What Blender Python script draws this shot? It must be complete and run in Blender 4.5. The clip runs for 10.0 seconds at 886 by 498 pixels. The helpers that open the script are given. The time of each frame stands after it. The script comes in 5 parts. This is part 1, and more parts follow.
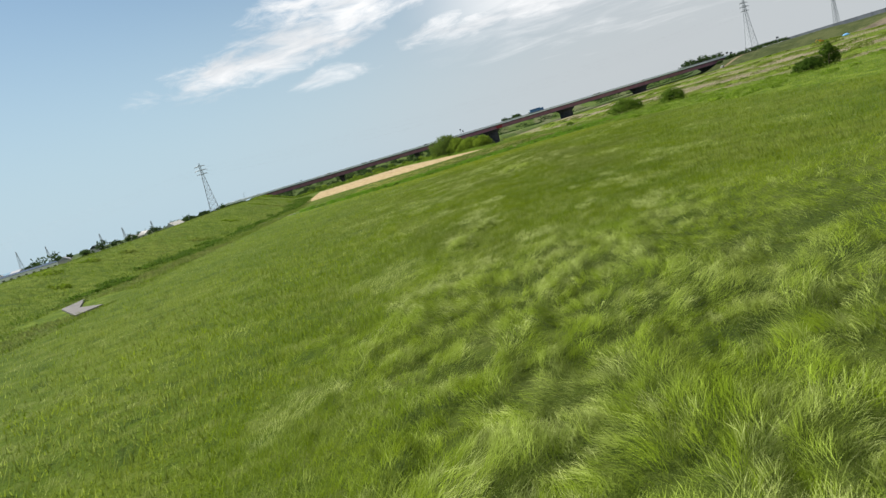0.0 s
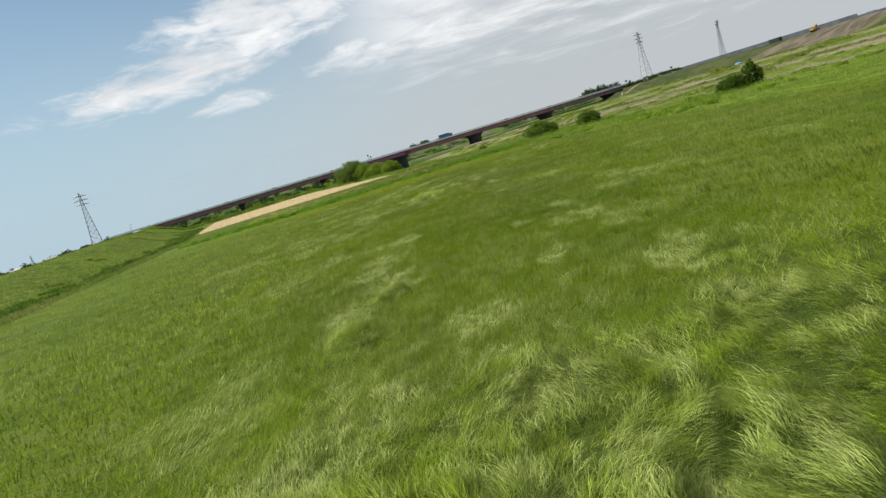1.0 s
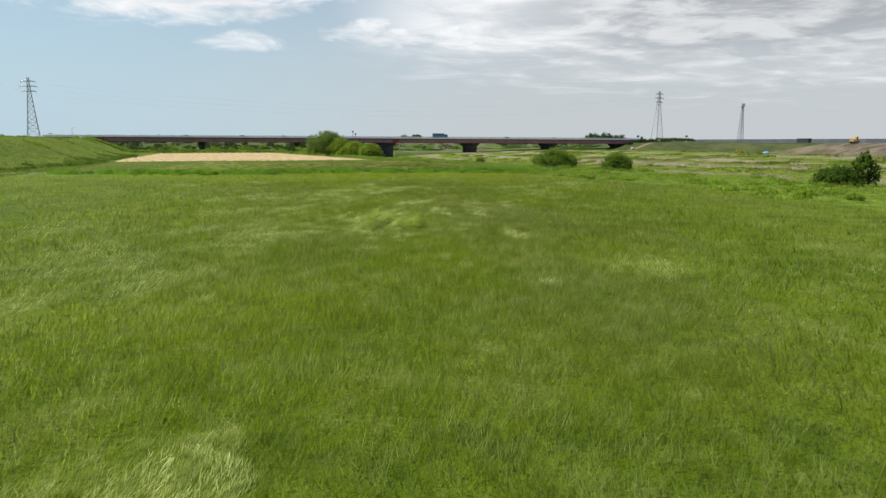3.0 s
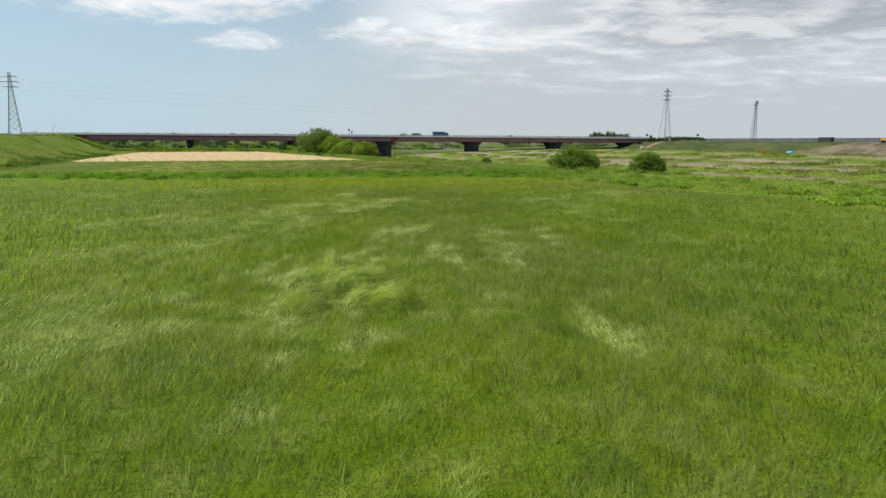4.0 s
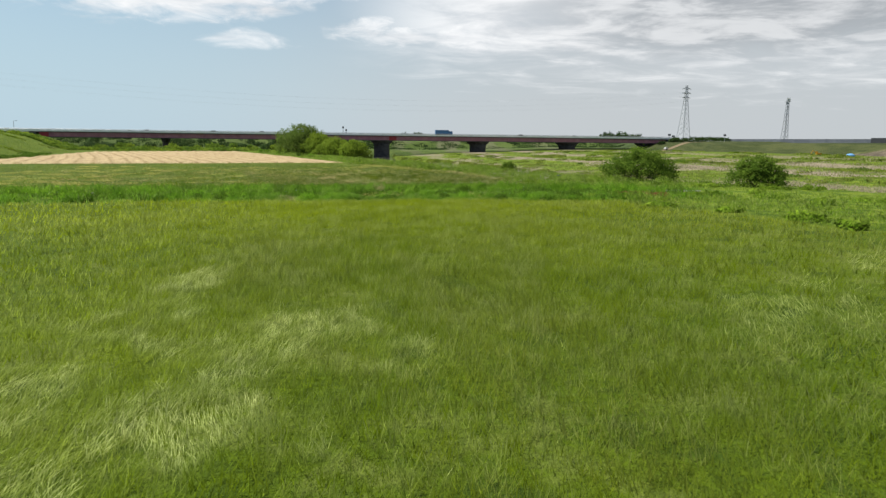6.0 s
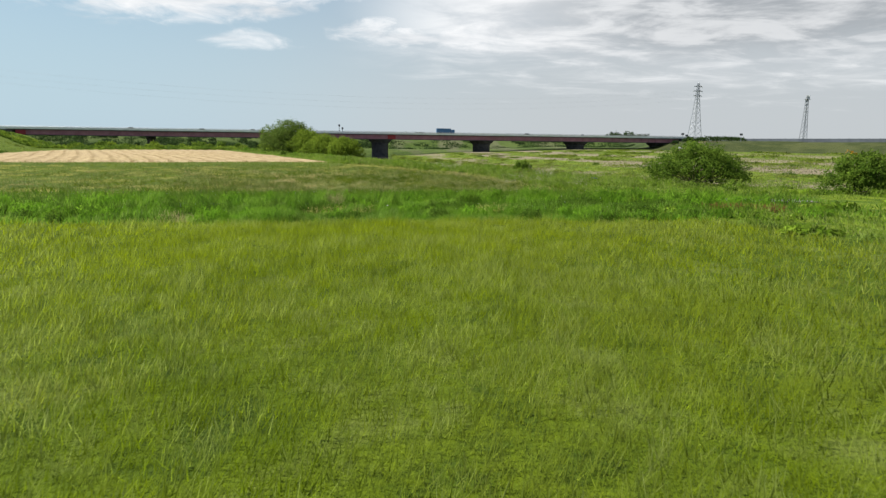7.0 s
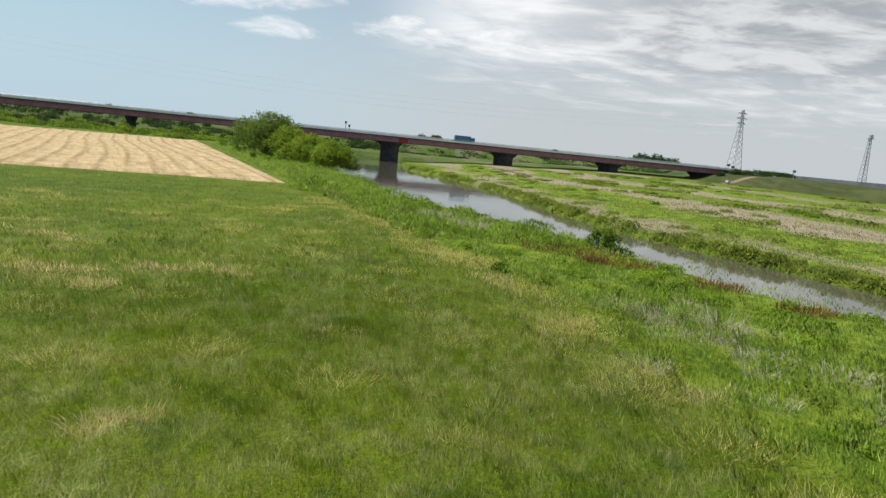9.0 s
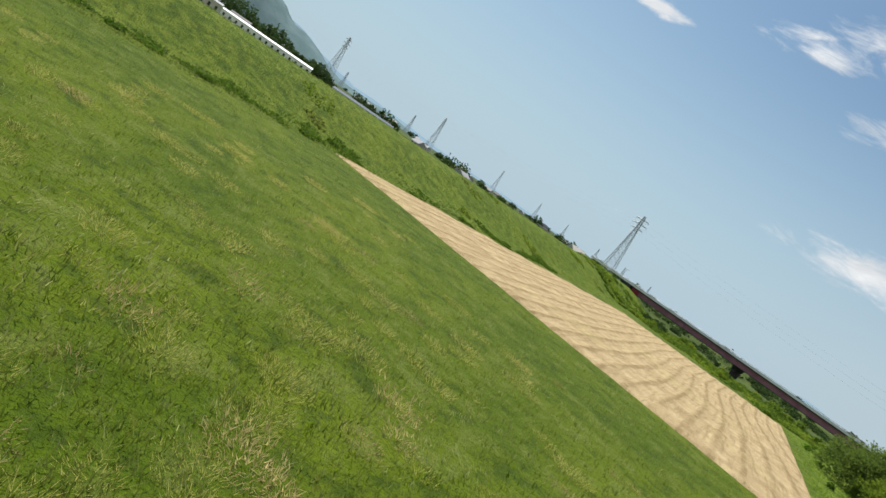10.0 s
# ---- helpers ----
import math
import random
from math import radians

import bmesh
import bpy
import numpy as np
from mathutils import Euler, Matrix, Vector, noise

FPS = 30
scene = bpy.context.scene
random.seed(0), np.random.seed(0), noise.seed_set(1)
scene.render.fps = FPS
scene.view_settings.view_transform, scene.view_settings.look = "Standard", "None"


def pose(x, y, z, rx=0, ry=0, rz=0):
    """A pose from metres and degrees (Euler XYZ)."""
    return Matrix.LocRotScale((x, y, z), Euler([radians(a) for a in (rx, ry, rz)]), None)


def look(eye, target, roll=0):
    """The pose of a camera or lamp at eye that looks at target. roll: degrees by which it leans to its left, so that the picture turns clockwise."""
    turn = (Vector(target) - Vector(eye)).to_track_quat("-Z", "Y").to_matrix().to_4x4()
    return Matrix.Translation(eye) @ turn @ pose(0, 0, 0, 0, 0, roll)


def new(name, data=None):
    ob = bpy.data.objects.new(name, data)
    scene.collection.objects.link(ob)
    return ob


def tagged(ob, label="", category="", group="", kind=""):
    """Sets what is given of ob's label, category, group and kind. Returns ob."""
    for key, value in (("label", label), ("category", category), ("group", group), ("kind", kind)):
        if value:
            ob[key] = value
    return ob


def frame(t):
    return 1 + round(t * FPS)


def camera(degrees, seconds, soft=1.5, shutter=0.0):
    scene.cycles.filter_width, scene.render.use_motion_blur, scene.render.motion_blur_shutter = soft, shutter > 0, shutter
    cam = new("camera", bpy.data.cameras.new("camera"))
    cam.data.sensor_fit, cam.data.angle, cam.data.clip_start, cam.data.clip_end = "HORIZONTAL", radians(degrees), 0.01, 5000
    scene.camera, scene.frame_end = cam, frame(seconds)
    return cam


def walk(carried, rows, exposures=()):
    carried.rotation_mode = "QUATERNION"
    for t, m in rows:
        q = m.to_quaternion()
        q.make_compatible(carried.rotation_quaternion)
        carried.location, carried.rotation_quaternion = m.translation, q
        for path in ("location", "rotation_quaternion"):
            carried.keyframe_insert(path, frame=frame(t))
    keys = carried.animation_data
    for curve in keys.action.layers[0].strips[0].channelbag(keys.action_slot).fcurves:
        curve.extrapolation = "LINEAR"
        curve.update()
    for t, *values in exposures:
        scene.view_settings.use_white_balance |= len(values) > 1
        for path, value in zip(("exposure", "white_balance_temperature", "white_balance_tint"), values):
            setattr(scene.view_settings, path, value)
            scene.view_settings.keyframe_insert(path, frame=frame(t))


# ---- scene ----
cam = camera(71.3, 10.0, soft=1.4, shutter=0.04)
PATH = [
    (0, (2.032, 4.76, 6.512), (1.889, 6.728, 6.188), -16.7),
    (0.5, (2.12, 13.649, 5.926), (2.126, 15.623, 5.606), -18.6),
    (1, (2.786, 22.287, 5.659), (2.941, 24.255, 5.333), -16.8),
    (1.2, (3.101, 25.783, 5.59), (3.303, 27.745, 5.26), -13.3),
    (1.5, (3.734, 30.926, 5.51), (3.979, 32.882, 5.174), -5.6),
    (1.7, (4.129, 34.395, 5.48), (4.394, 36.348, 5.141), -2.1),
    (2, (4.749, 39.647, 5.4), (5.022, 41.599, 5.061), -0.1),
    (2.5, (5.732, 48.435, 5.23), (6.009, 50.387, 4.892), 0.1),
    (4, (9.549, 78.066, 4.818), (9.826, 80.017, 4.476), 0.2),
    (4.5, (10.718, 88.281, 4.745), (10.992, 90.232, 4.404), 0.2),
    (5, (11.799, 98.069, 4.723), (12.074, 100.02, 4.382), 0.3),
    (5.5, (12.813, 107.624, 4.7), (13.088, 109.575, 4.358), 0.4),
    (7, (17.459, 137.74, 3.505), (17.724, 139.693, 3.165), 0.55),
    (7.5, (18.847, 148.088, 3.4), (19.11, 150.041, 3.062), 0.52),
    (8, (20.099, 158.835, 3.854), (20.361, 160.788, 3.514), 0.5),
    (8.5, (21.285, 169.471, 4.947), (21.545, 171.425, 4.609), 0.4),
    (8.9, (22.247, 177.79, 6.15), (22.499, 179.745, 5.812), 1.5),
    (9, (22.56, 179.916, 6.395), (22.8, 181.873, 6.062), 5.6),
    (9.2, (22.977, 184.015, 6.87), (23.062, 185.989, 6.562), 20.0),
    (9.3, (23.066, 185.847, 7.18), (22.989, 187.823, 6.879), 25.8),
    (9.4, (23.062, 187.589, 7.42), (22.768, 189.546, 7.13), 29.7),
    (9.5, (22.812, 189.468, 7.64), (22.273, 191.374, 7.363), 31.9),
    (9.7, (22.06, 193.066, 8.005), (21.066, 194.782, 7.744), 34.2),
    (9.8, (21.527, 194.973, 8.163), (20.35, 196.57, 7.908), 34.6),
    (10, (20.504, 198.095, 8.477), (19.037, 199.431, 8.227), 34.7),
]
walk(cam, [(t, look(eye, target, roll)) for t, eye, target, roll in PATH], [(0, 0.45), (0.5, 0.44), (1, 0.36), (1.5, 0.35), (2.2, 0.44), (2.5, 0.45), (9.1, 0.45), (9.5, 0.35), (9.8, 0.33), (10, 0.33)])

# ---- sky, clouds and sun ----
SUN_EL, SUN_AZ = radians(57), radians(-68)  # azimuth from +y towards +x


class Nodes:
    """Small builder for node trees."""

    def __init__(self, tree):
        self.t, self.n, self.l = tree, tree.nodes, tree.links

    def put(self, kind, **values):
        node = self.n.new(kind)
        for key, v in values.items():
            if key.startswith("i_"):
                self.feed(node.inputs[key[2:].replace("_", " ")], v)
            elif key == "op":
                node.operation = v
            elif key == "typ":
                node.data_type = v
            elif key == "attribute":
                node.attribute_name = v
            elif key == "name":
                node.name = v
        return node

    def feed(self, socket, v):
        if isinstance(v, bpy.types.NodeSocket):
            self.l.new(v, socket)
        else:
            socket.default_value = v

    def math(self, op, a, b=0.0, clamp=False):
        node = self.n.new("ShaderNodeMath")
        node.operation, node.use_clamp = op, clamp
        self.feed(node.inputs[0], a)
        self.feed(node.inputs[1], b)
        return node.outputs[0]

    def vec(self, op, a, b=(0, 0, 0)):
        node = self.n.new("ShaderNodeVectorMath")
        node.operation = op
        self.feed(node.inputs[0], a)
        self.feed(node.inputs[1], b)
        return node.outputs[0]

    def span(self, v, a, b, c=0.0, d=1.0, smooth=True):
        node = self.n.new("ShaderNodeMapRange")
        node.interpolation_type = "SMOOTHSTEP" if smooth else "LINEAR"
        self.feed(node.inputs[0], v)
        for k, w in enumerate((a, b, c, d)):
            self.feed(node.inputs[k + 1], w)
        return node.outputs[0]

    def noise(self, where, scale, detail=4.0, rough=0.55, distort=0.0, stretch=None):
        if stretch:
            where = self.vec("MULTIPLY", where, stretch)
        node = self.n.new("ShaderNodeTexNoise")
        self.l.new(where, node.inputs["Vector"])
        node.inputs["Scale"].default_value, node.inputs["Detail"].default_value = scale, detail
        node.inputs["Roughness"].default_value, node.inputs["Distortion"].default_value = rough, distort
        return node.outputs[0]

    def mix(self, fac, a, b):
        node = self.n.new("ShaderNodeMix")
        node.data_type = "RGBA"
        self.feed(node.inputs[0], fac)
        for k, c in ((6, a), (7, b)):
            self.feed(node.inputs[k], c if isinstance(c, bpy.types.NodeSocket) else (*c, 1.0))
        return node.outputs[2]

    def attr(self, name):
        node = self.n.new("ShaderNodeAttribute")
        node.attribute_name = name
        return node.outputs["Fac"]

    def place(self):
        return self.n.new("ShaderNodeNewGeometry").outputs["Position"]

    def island(self):
        return self.n.new("ShaderNodeNewGeometry").outputs["Random Per Island"]

    def each(self):
        return self.n.new("ShaderNodeObjectInfo").outputs["Random"]


world = bpy.data.worlds.new("sky")
scene.world = world
world.use_nodes = True
world.node_tree.nodes.clear()
W = Nodes(world.node_tree)
sky = W.n.new("ShaderNodeTexSky")
sky.sky_type, sky.sun_disc = "NISHITA", False
sky.sun_elevation, sky.sun_rotation = SUN_EL, SUN_AZ
sky.air_density, sky.dust_density, sky.ozone_density = 1.0, 1.2, 1.6
SKY = 0.10
blue = W.vec("MULTIPLY", sky.outputs[0], (SKY * 0.84, SKY * 1.02, SKY * 1.03))
way = W.n.new("ShaderNodeTexCoord").outputs["Generated"]
parts_xyz = W.n.new("ShaderNodeSeparateXYZ")
W.l.new(way, parts_xyz.inputs[0])
dx, dy, dz = parts_xyz.outputs
az = W.math("MULTIPLY", W.math("ARCTAN2", dx, dy), 180 / math.pi)
el = W.math("MULTIPLY", W.math("ARCSINE", dz), 180 / math.pi)
# the cloud layer as a flat sheet overhead: streaks get finer towards the horizon
deep = W.math("ADD", W.math("MAXIMUM", dz, 0.0), 0.085)
sheet = W.n.new("ShaderNodeCombineXYZ")
W.feed(sheet.inputs[0], W.math("DIVIDE", dx, deep))
W.feed(sheet.inputs[1], W.math("DIVIDE", dy, deep))
n_big = W.noise(sheet.outputs[0], 0.42, 7, 0.58, 0.3)
n_mid = W.noise(sheet.outputs[0], 1.9, 8, 0.60, 0.5, (0.85, 1.15, 1))
n_fine = W.noise(sheet.outputs[0], 4.0, 6, 0.6, 0.2)
angle = W.n.new("ShaderNodeCombineXYZ")
W.feed(angle.inputs[0], W.math("MULTIPLY", az, 0.1))
W.feed(angle.inputs[1], W.math("MULTIPLY", el, 0.32))
n_edge = W.noise(angle.outputs[0], 2.4, 8, 0.62, 0.5)
wob = W.math("SUBTRACT", n_edge, 0.5)


def bank(a0, e0, ra, re, tilt=0.0, rag=1.6, thin=0.0):
    """A cloud round an azimuth and elevation, in degrees, with a ragged edge."""
    da = W.math("SUBTRACT", az, a0)
    de = W.math("SUBTRACT", W.math("SUBTRACT", el, e0), W.math("MULTIPLY", da, tilt))
    r = W.math("ADD", W.math("POWER", W.math("DIVIDE", da, ra), 2), W.math("POWER", W.math("DIVIDE", de, re), 2))
    return W.math("SUBTRACT", W.math("SUBTRACT", 1.0 - thin, r), W.math("MULTIPLY", wob, -rag * 2))


clouds = None
for spec in ((-12.5, 11.5, 11.5, 2.0, 0.10), (-2, 15.0, 13, 3.2, 0.1), (-9, 8.5, 5.4, 1.3, 0.01, 1.3, 0.60), (-31, 23.5, 5, 1.3, 0.1, 1.6, 0.35),
             (-22, 20.5, 5, 1.3, 0.15, 1.6, 0.35), (-44, 20.5, 3, 0.9, 0.0, 1.8, 0.2), (10, 9.2, 12, 1.6, -0.03), (-16, 28, 14, 3.0, 0.2), (7, 19.5, 13, 4.2, 0.08)):
    one = bank(*spec)
    clouds = one if clouds is None else W.math("MAXIMUM", clouds, one)
puffs = W.span(clouds, -0.25, 1.15)
east = W.span(az, -7.0, 15.0)
low = W.math("SUBTRACT", el, W.span(az, -2.0, 30.0, 8.6, 6.6, False))
over = W.span(W.math("ADD", W.math("MULTIPLY", low, 0.28), W.math("MULTIPLY", W.math("SUBTRACT", n_mid, 0.5), 2.6)), -0.9, 0.9)
over = W.math("MULTIPLY", over, W.span(az, -3.0, 12.0))
veil = W.math("MULTIPLY", W.span(az, -12.0, 30.0), 0.75)
cover = W.math("MAXIMUM", puffs, over)
white = W.mix(W.span(W.math("ADD", W.math("MULTIPLY", n_big, 0.4), W.math("MULTIPLY", n_mid, 0.6)), 0.36, 0.62), (0.68, 0.72, 0.76), (1.02, 1.03, 1.04))
grey = W.mix(W.span(W.math("ADD", n_mid, W.math("MULTIPLY", W.math("SUBTRACT", n_fine, 0.5), 0.35)), 0.38, 0.62), (0.40, 0.43, 0.46), (0.72, 0.74, 0.76))
body = W.mix(W.math("MULTIPLY", W.span(az, 8.0, 30.0), W.span(el, 4.5, 9.0)), white, grey)
haze = W.mix(W.span(az, -30.0, 25.0), (0.50, 0.655, 0.755), (0.58, 0.62, 0.65))
air = W.mix(W.span(el, 0.0, 27.0, 0.94, 0.0), blue, haze)
air = W.mix(W.math("MULTIPLY", veil, W.span(el, 0.0, 20.0, 0.9, 0.6)), air, (0.545, 0.58, 0.605))
final = W.mix(cover, air, body)
back = W.n.new("ShaderNodeBackground")
back.inputs[1].default_value = 0.74
W.l.new(final, back.inputs[0])
out = W.n.new("ShaderNodeOutputWorld")
W.l.new(back.outputs[0], out.inputs[0])

sun = new("sun", bpy.data.lights.new("sun", "SUN"))
sun.data.energy, sun.data.angle, sun.data.color = 5.0, radians(1.5), (1.0, 0.95, 0.87)
toward = Vector((math.sin(SUN_AZ) * math.cos(SUN_EL), math.cos(SUN_AZ) * math.cos(SUN_EL), math.sin(SUN_EL)))
sun.matrix_world = look(Vector((0, 250, 0)) + toward * 300, Vector((0, 250, 0)))


# ---- materials ----
def surface(name, rough=0.8, gloss=0.3, metal=0.0):
    m = bpy.data.materials.new(name)
    m.use_nodes = True
    k = Nodes(m.node_tree)
    b = m.node_tree.nodes["Principled BSDF"]
    b.inputs["Roughness"].default_value, b.inputs["Specular IOR Level"].default_value = rough, gloss
    b.inputs["Metallic"].default_value = metal
    return m, k, b


def relief(k, b, height, strength, distance):
    bump = k.n.new("ShaderNodeBump")
    bump.inputs["Strength"].default_value, bump.inputs["Distance"].default_value = strength, distance
    k.l.new(height, bump.inputs["Height"])
    k.l.new(bump.outputs[0], b.inputs["Normal"])


def worn(name, col, other, scale, rough=0.8, gloss=0.3, metal=0.0, bump=0.0, each=0.0):
    """Paint, concrete or metal with stains at two scales."""
    m, k, b = surface(name, rough, gloss, metal)
    p = k.place()
    big, fine = k.noise(p, scale, 5, 0.6), k.noise(p, scale * 9, 4, 0.6)
    f = k.math("ADD", k.math("MULTIPLY", big, 0.7), k.math("MULTIPLY", fine, 0.3))
    c = k.mix(k.span(f, 0.36, 0.66), col, other)
    if each:
        c = k.mix(k.math("MULTIPLY", k.each(), each), c, other)
    k.l.new(c, b.inputs["Base Color"])
    if bump:
        relief(k, b, fine, 0.6, bump)
    return m


def leafy(name, dark, mid, pale, patch=0.12, thru=0.40, tip=None, rough=0.7, lift=0.5, broad=None, straw=(0.42, 0.33, 0.15), vary=0.3, ripe=0.0, golden=None):
    """Leaves and blades: patches over the ground, a shade of its own for every blade, light through the leaf."""
    m, k, b = surface(name, rough, 0.03)
    p = k.place()
    c = k.mix(k.span(k.noise(p, patch, 5, 0.6), 0.32, 0.68), dark, mid)
    if broad:
        c = k.mix(k.span(k.noise(p, 1.0, 4, 0.6, 0.3, (0.085, 0.03, 0.05)), 0.46, 0.62, 0.0, 0.85), c, broad)
    c = k.mix(k.span(k.noise(p, patch * 5, 4, 0.6), 0.40, 0.75, 0.0, 0.5), c, pale)
    if golden:
        # the stand turns yellower towards the track
        sep = k.n.new("ShaderNodeSeparateXYZ")
        k.l.new(p, sep.inputs[0])
        c = k.mix(k.span(sep.outputs[1], 138.0, 164.0, 0.0, 0.6), c, golden)
    c = k.mix(k.span(k.noise(p, 0.7, 4, 0.6), 0.45, 0.75, 0.0, 0.55), c, tuple(0.62 * v for v in dark))
    c = k.mix(k.span(k.island(), 0.0, 1.0, 0.0, vary), c, dark)
    if tip:
        # ripening tips are greyer than the lush green below them
        c = k.mix(k.span(k.attr("along"), 0.35, 1.0, 0.0, ripe), c, tuple(0.85 * v for v in (mid[0], mid[1], mid[1] * 0.30)))
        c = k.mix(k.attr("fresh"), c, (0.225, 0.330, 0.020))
        # pale seed heads, with the sheen of combed blades put into the colour too
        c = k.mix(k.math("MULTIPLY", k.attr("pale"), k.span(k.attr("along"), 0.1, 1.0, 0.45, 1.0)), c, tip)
        # lodged patches: shade under and between their clumps is darkened into the colour
        clump_shade = k.math("MULTIPLY", k.span(k.noise(p, 2.4, 3, 0.6), 0.50, 0.60), k.span(k.attr("pale"), 0.15, 0.6, 0.0, 0.6))
        c = k.mix(clump_shade, c, tuple(0.42 * v for v in dark))
        c = k.mix(k.attr("straw"), c, straw)
    k.l.new(c, b.inputs["Base Color"])
    # a mass of leaves is lit more like the surface that they form together than leaf by leaf
    a = k.n.new("ShaderNodeAttribute")
    a.attribute_name = "canopy"
    mass = k.vec("MULTIPLY", a.outputs["Vector"], (lift, lift, lift))
    own = k.vec("MULTIPLY", k.n.new("ShaderNodeNewGeometry").outputs["Normal"], (1 - lift, 1 - lift, 1 - lift))
    k.l.new(k.vec("NORMALIZE", k.vec("ADD", own, mass)), b.inputs["Normal"])
    tr = k.n.new("ShaderNodeBsdfTranslucent")
    k.l.new(c, tr.inputs[0])
    k.l.new(k.vec("NORMALIZE", k.vec("SUBTRACT", own, mass)), tr.inputs["Normal"])
    mixer = k.n.new("ShaderNodeMixShader")
    mixer.inputs[0].default_value = thru
    k.l.new(b.outputs[0], mixer.inputs[1])
    k.l.new(tr.outputs[0], mixer.inputs[2])
    k.l.new(mixer.outputs[0], m.node_tree.nodes["Material Output"].inputs[0])
    return m


def ground_surface():
    m, k, b = surface("ground_cover", 0.9, 0.1)
    p = k.place()
    n1, n2, n3 = k.noise(p, 0.06, 5, 0.6), k.noise(p, 0.55, 6, 0.68), k.noise(p, 4.0, 4, 0.7)
    c = k.mix(k.span(n1, 0.35, 0.65), (0.056, 0.092, 0.002), (0.092, 0.130, 0.004))
    c = k.mix(k.span(n2, 0.50, 0.66, 0.0, 0.75), c, (0.120, 0.150, 0.028))
    c = k.mix(k.span(n2, 0.36, 0.48, 0.7, 0.0), c, (0.028, 0.052, 0.003))
    lush = k.mix(k.span(n2, 0.38, 0.62), (0.055, 0.105, 0.006), (0.175, 0.235, 0.020))
    # dead grass base under the heaps, its colour darkened as shade in the hollows
    c = k.mix(k.math("MULTIPLY", k.attr("thatch_shade"), 0.6), c, k.mix(n2, (0.022, 0.036, 0.006), (0.05, 0.06, 0.015)))
    c = k.mix(k.attr("lush"), c, lush)
    dry = k.mix(k.span(n2, 0.35, 0.7), (0.215, 0.175, 0.125), (0.33, 0.275, 0.195))
    rag = k.span(k.math("ADD", k.attr("dry"), k.math("MULTIPLY", k.math("SUBTRACT", k.noise(p, 0.12, 5, 0.65), 0.5), 0.9)), 0.2, 1.0)
    c = k.mix(rag, c, dry)
    c = k.mix(k.attr("olive"), c, k.mix(k.span(k.noise(p, 0.16, 6, 0.7, 0, (1.0, 0.35, 1.0)), 0.4, 0.62), (0.034, 0.044, 0.014), (0.066, 0.074, 0.026)))
    c = k.mix(k.attr("earth"), c, k.mix(k.span(k.noise(p, 0.22, 5, 0.65, 0.4, (0.35, 1.0, 1.0)), 0.38, 0.62), (0.070, 0.055, 0.042), (0.165, 0.130, 0.098)))
    c = k.mix(k.attr("far"), c, k.mix(k.span(k.noise(p, 0.09, 5, 0.65, 0.3, (0.5, 1.0, 1.0)), 0.38, 0.62), (0.026, 0.048, 0.013), (0.068, 0.095, 0.030)))
    c = k.mix(k.span(n3, 0.35, 0.7, 0.0, 0.35), c, (0.03, 0.055, 0.01))
    k.l.new(c, b.inputs["Base Color"])
    relief(k, b, k.math("ADD", n2, k.math("MULTIPLY", n3, 0.5)), 1.0, 0.35)
    return m


def straw_surface():
    m, k, b = surface("straw", 0.9, 0.15)
    p = k.place()
    f = k.math("ADD", k.math("MULTIPLY", k.noise(p, 0.3, 4), 0.5), k.math("MULTIPLY", k.noise(p, 3.0, 5, 0.7), 0.5))
    c = k.mix(k.span(f, 0.35, 0.68), (0.285, 0.207, 0.108), (0.475, 0.378, 0.212))
    xyz = k.n.new("ShaderNodeSeparateXYZ")
    k.l.new(p, xyz.inputs[0])
    lines = k.n.new("ShaderNodeCombineXYZ")
    k.feed(lines.inputs[0], k.math("ADD", k.math("MULTIPLY", xyz.outputs[0], 1.30), k.math("MULTIPLY", xyz.outputs[1], 0.50)))
    k.feed(lines.inputs[1], k.math("SUBTRACT", k.math("MULTIPLY", xyz.outputs[1], 0.10), k.math("MULTIPLY", xyz.outputs[0], 0.04)))
    c = k.mix(k.span(k.noise(lines.outputs[0], 1.0, 4, 0.65), 0.46, 0.66, 0.0, 0.6), c, (0.20, 0.142, 0.066))
    c = k.mix(k.math("MULTIPLY", k.attr("row"), k.span(k.noise(p, 0.6, 5, 0.65), 0.35, 0.62, 0.2, 1.0)), c, (0.175, 0.12, 0.048))
    c = k.mix(k.span(k.noise(p, 0.045, 4, 0.6), 0.54, 0.72, 0.0, 0.18), c, (0.36, 0.34, 0.12))
    k.l.new(c, b.inputs["Base Color"])
    relief(k, b, k.noise(p, 6.0, 5, 0.7), 1.0, 0.12)
    return m


def water_surface():
    m, k, b = surface("river_water", 0.05, 0.9)
    b.inputs["Base Color"].default_value = (0.07, 0.066, 0.05, 1)
    p = k.place()
    relief(k, b, k.math("ADD", k.noise(p, 0.9, 5, 0.6, 0, (1.0, 0.5, 1)), k.math("MULTIPLY", k.noise(p, 0.12, 3, 0.6), 3.0)), 0.09, 0.10)
    return m


M_GROUND, M_STRAW, M_WATER = ground_surface(), straw_surface(), water_surface()
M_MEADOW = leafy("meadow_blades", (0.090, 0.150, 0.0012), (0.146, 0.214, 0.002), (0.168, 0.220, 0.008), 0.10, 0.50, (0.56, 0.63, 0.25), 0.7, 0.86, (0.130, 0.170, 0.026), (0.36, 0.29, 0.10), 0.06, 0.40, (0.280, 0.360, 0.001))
M_MOWN = leafy("mown_blades", (0.054, 0.102, 0.001), (0.118, 0.180, 0.002), (0.22, 0.245, 0.036), 0.16, 0.46, (0.50, 0.52, 0.24), 0.7, 0.74, (0.120, 0.155, 0.03), (0.56, 0.46, 0.21), 0.12, 0.35)
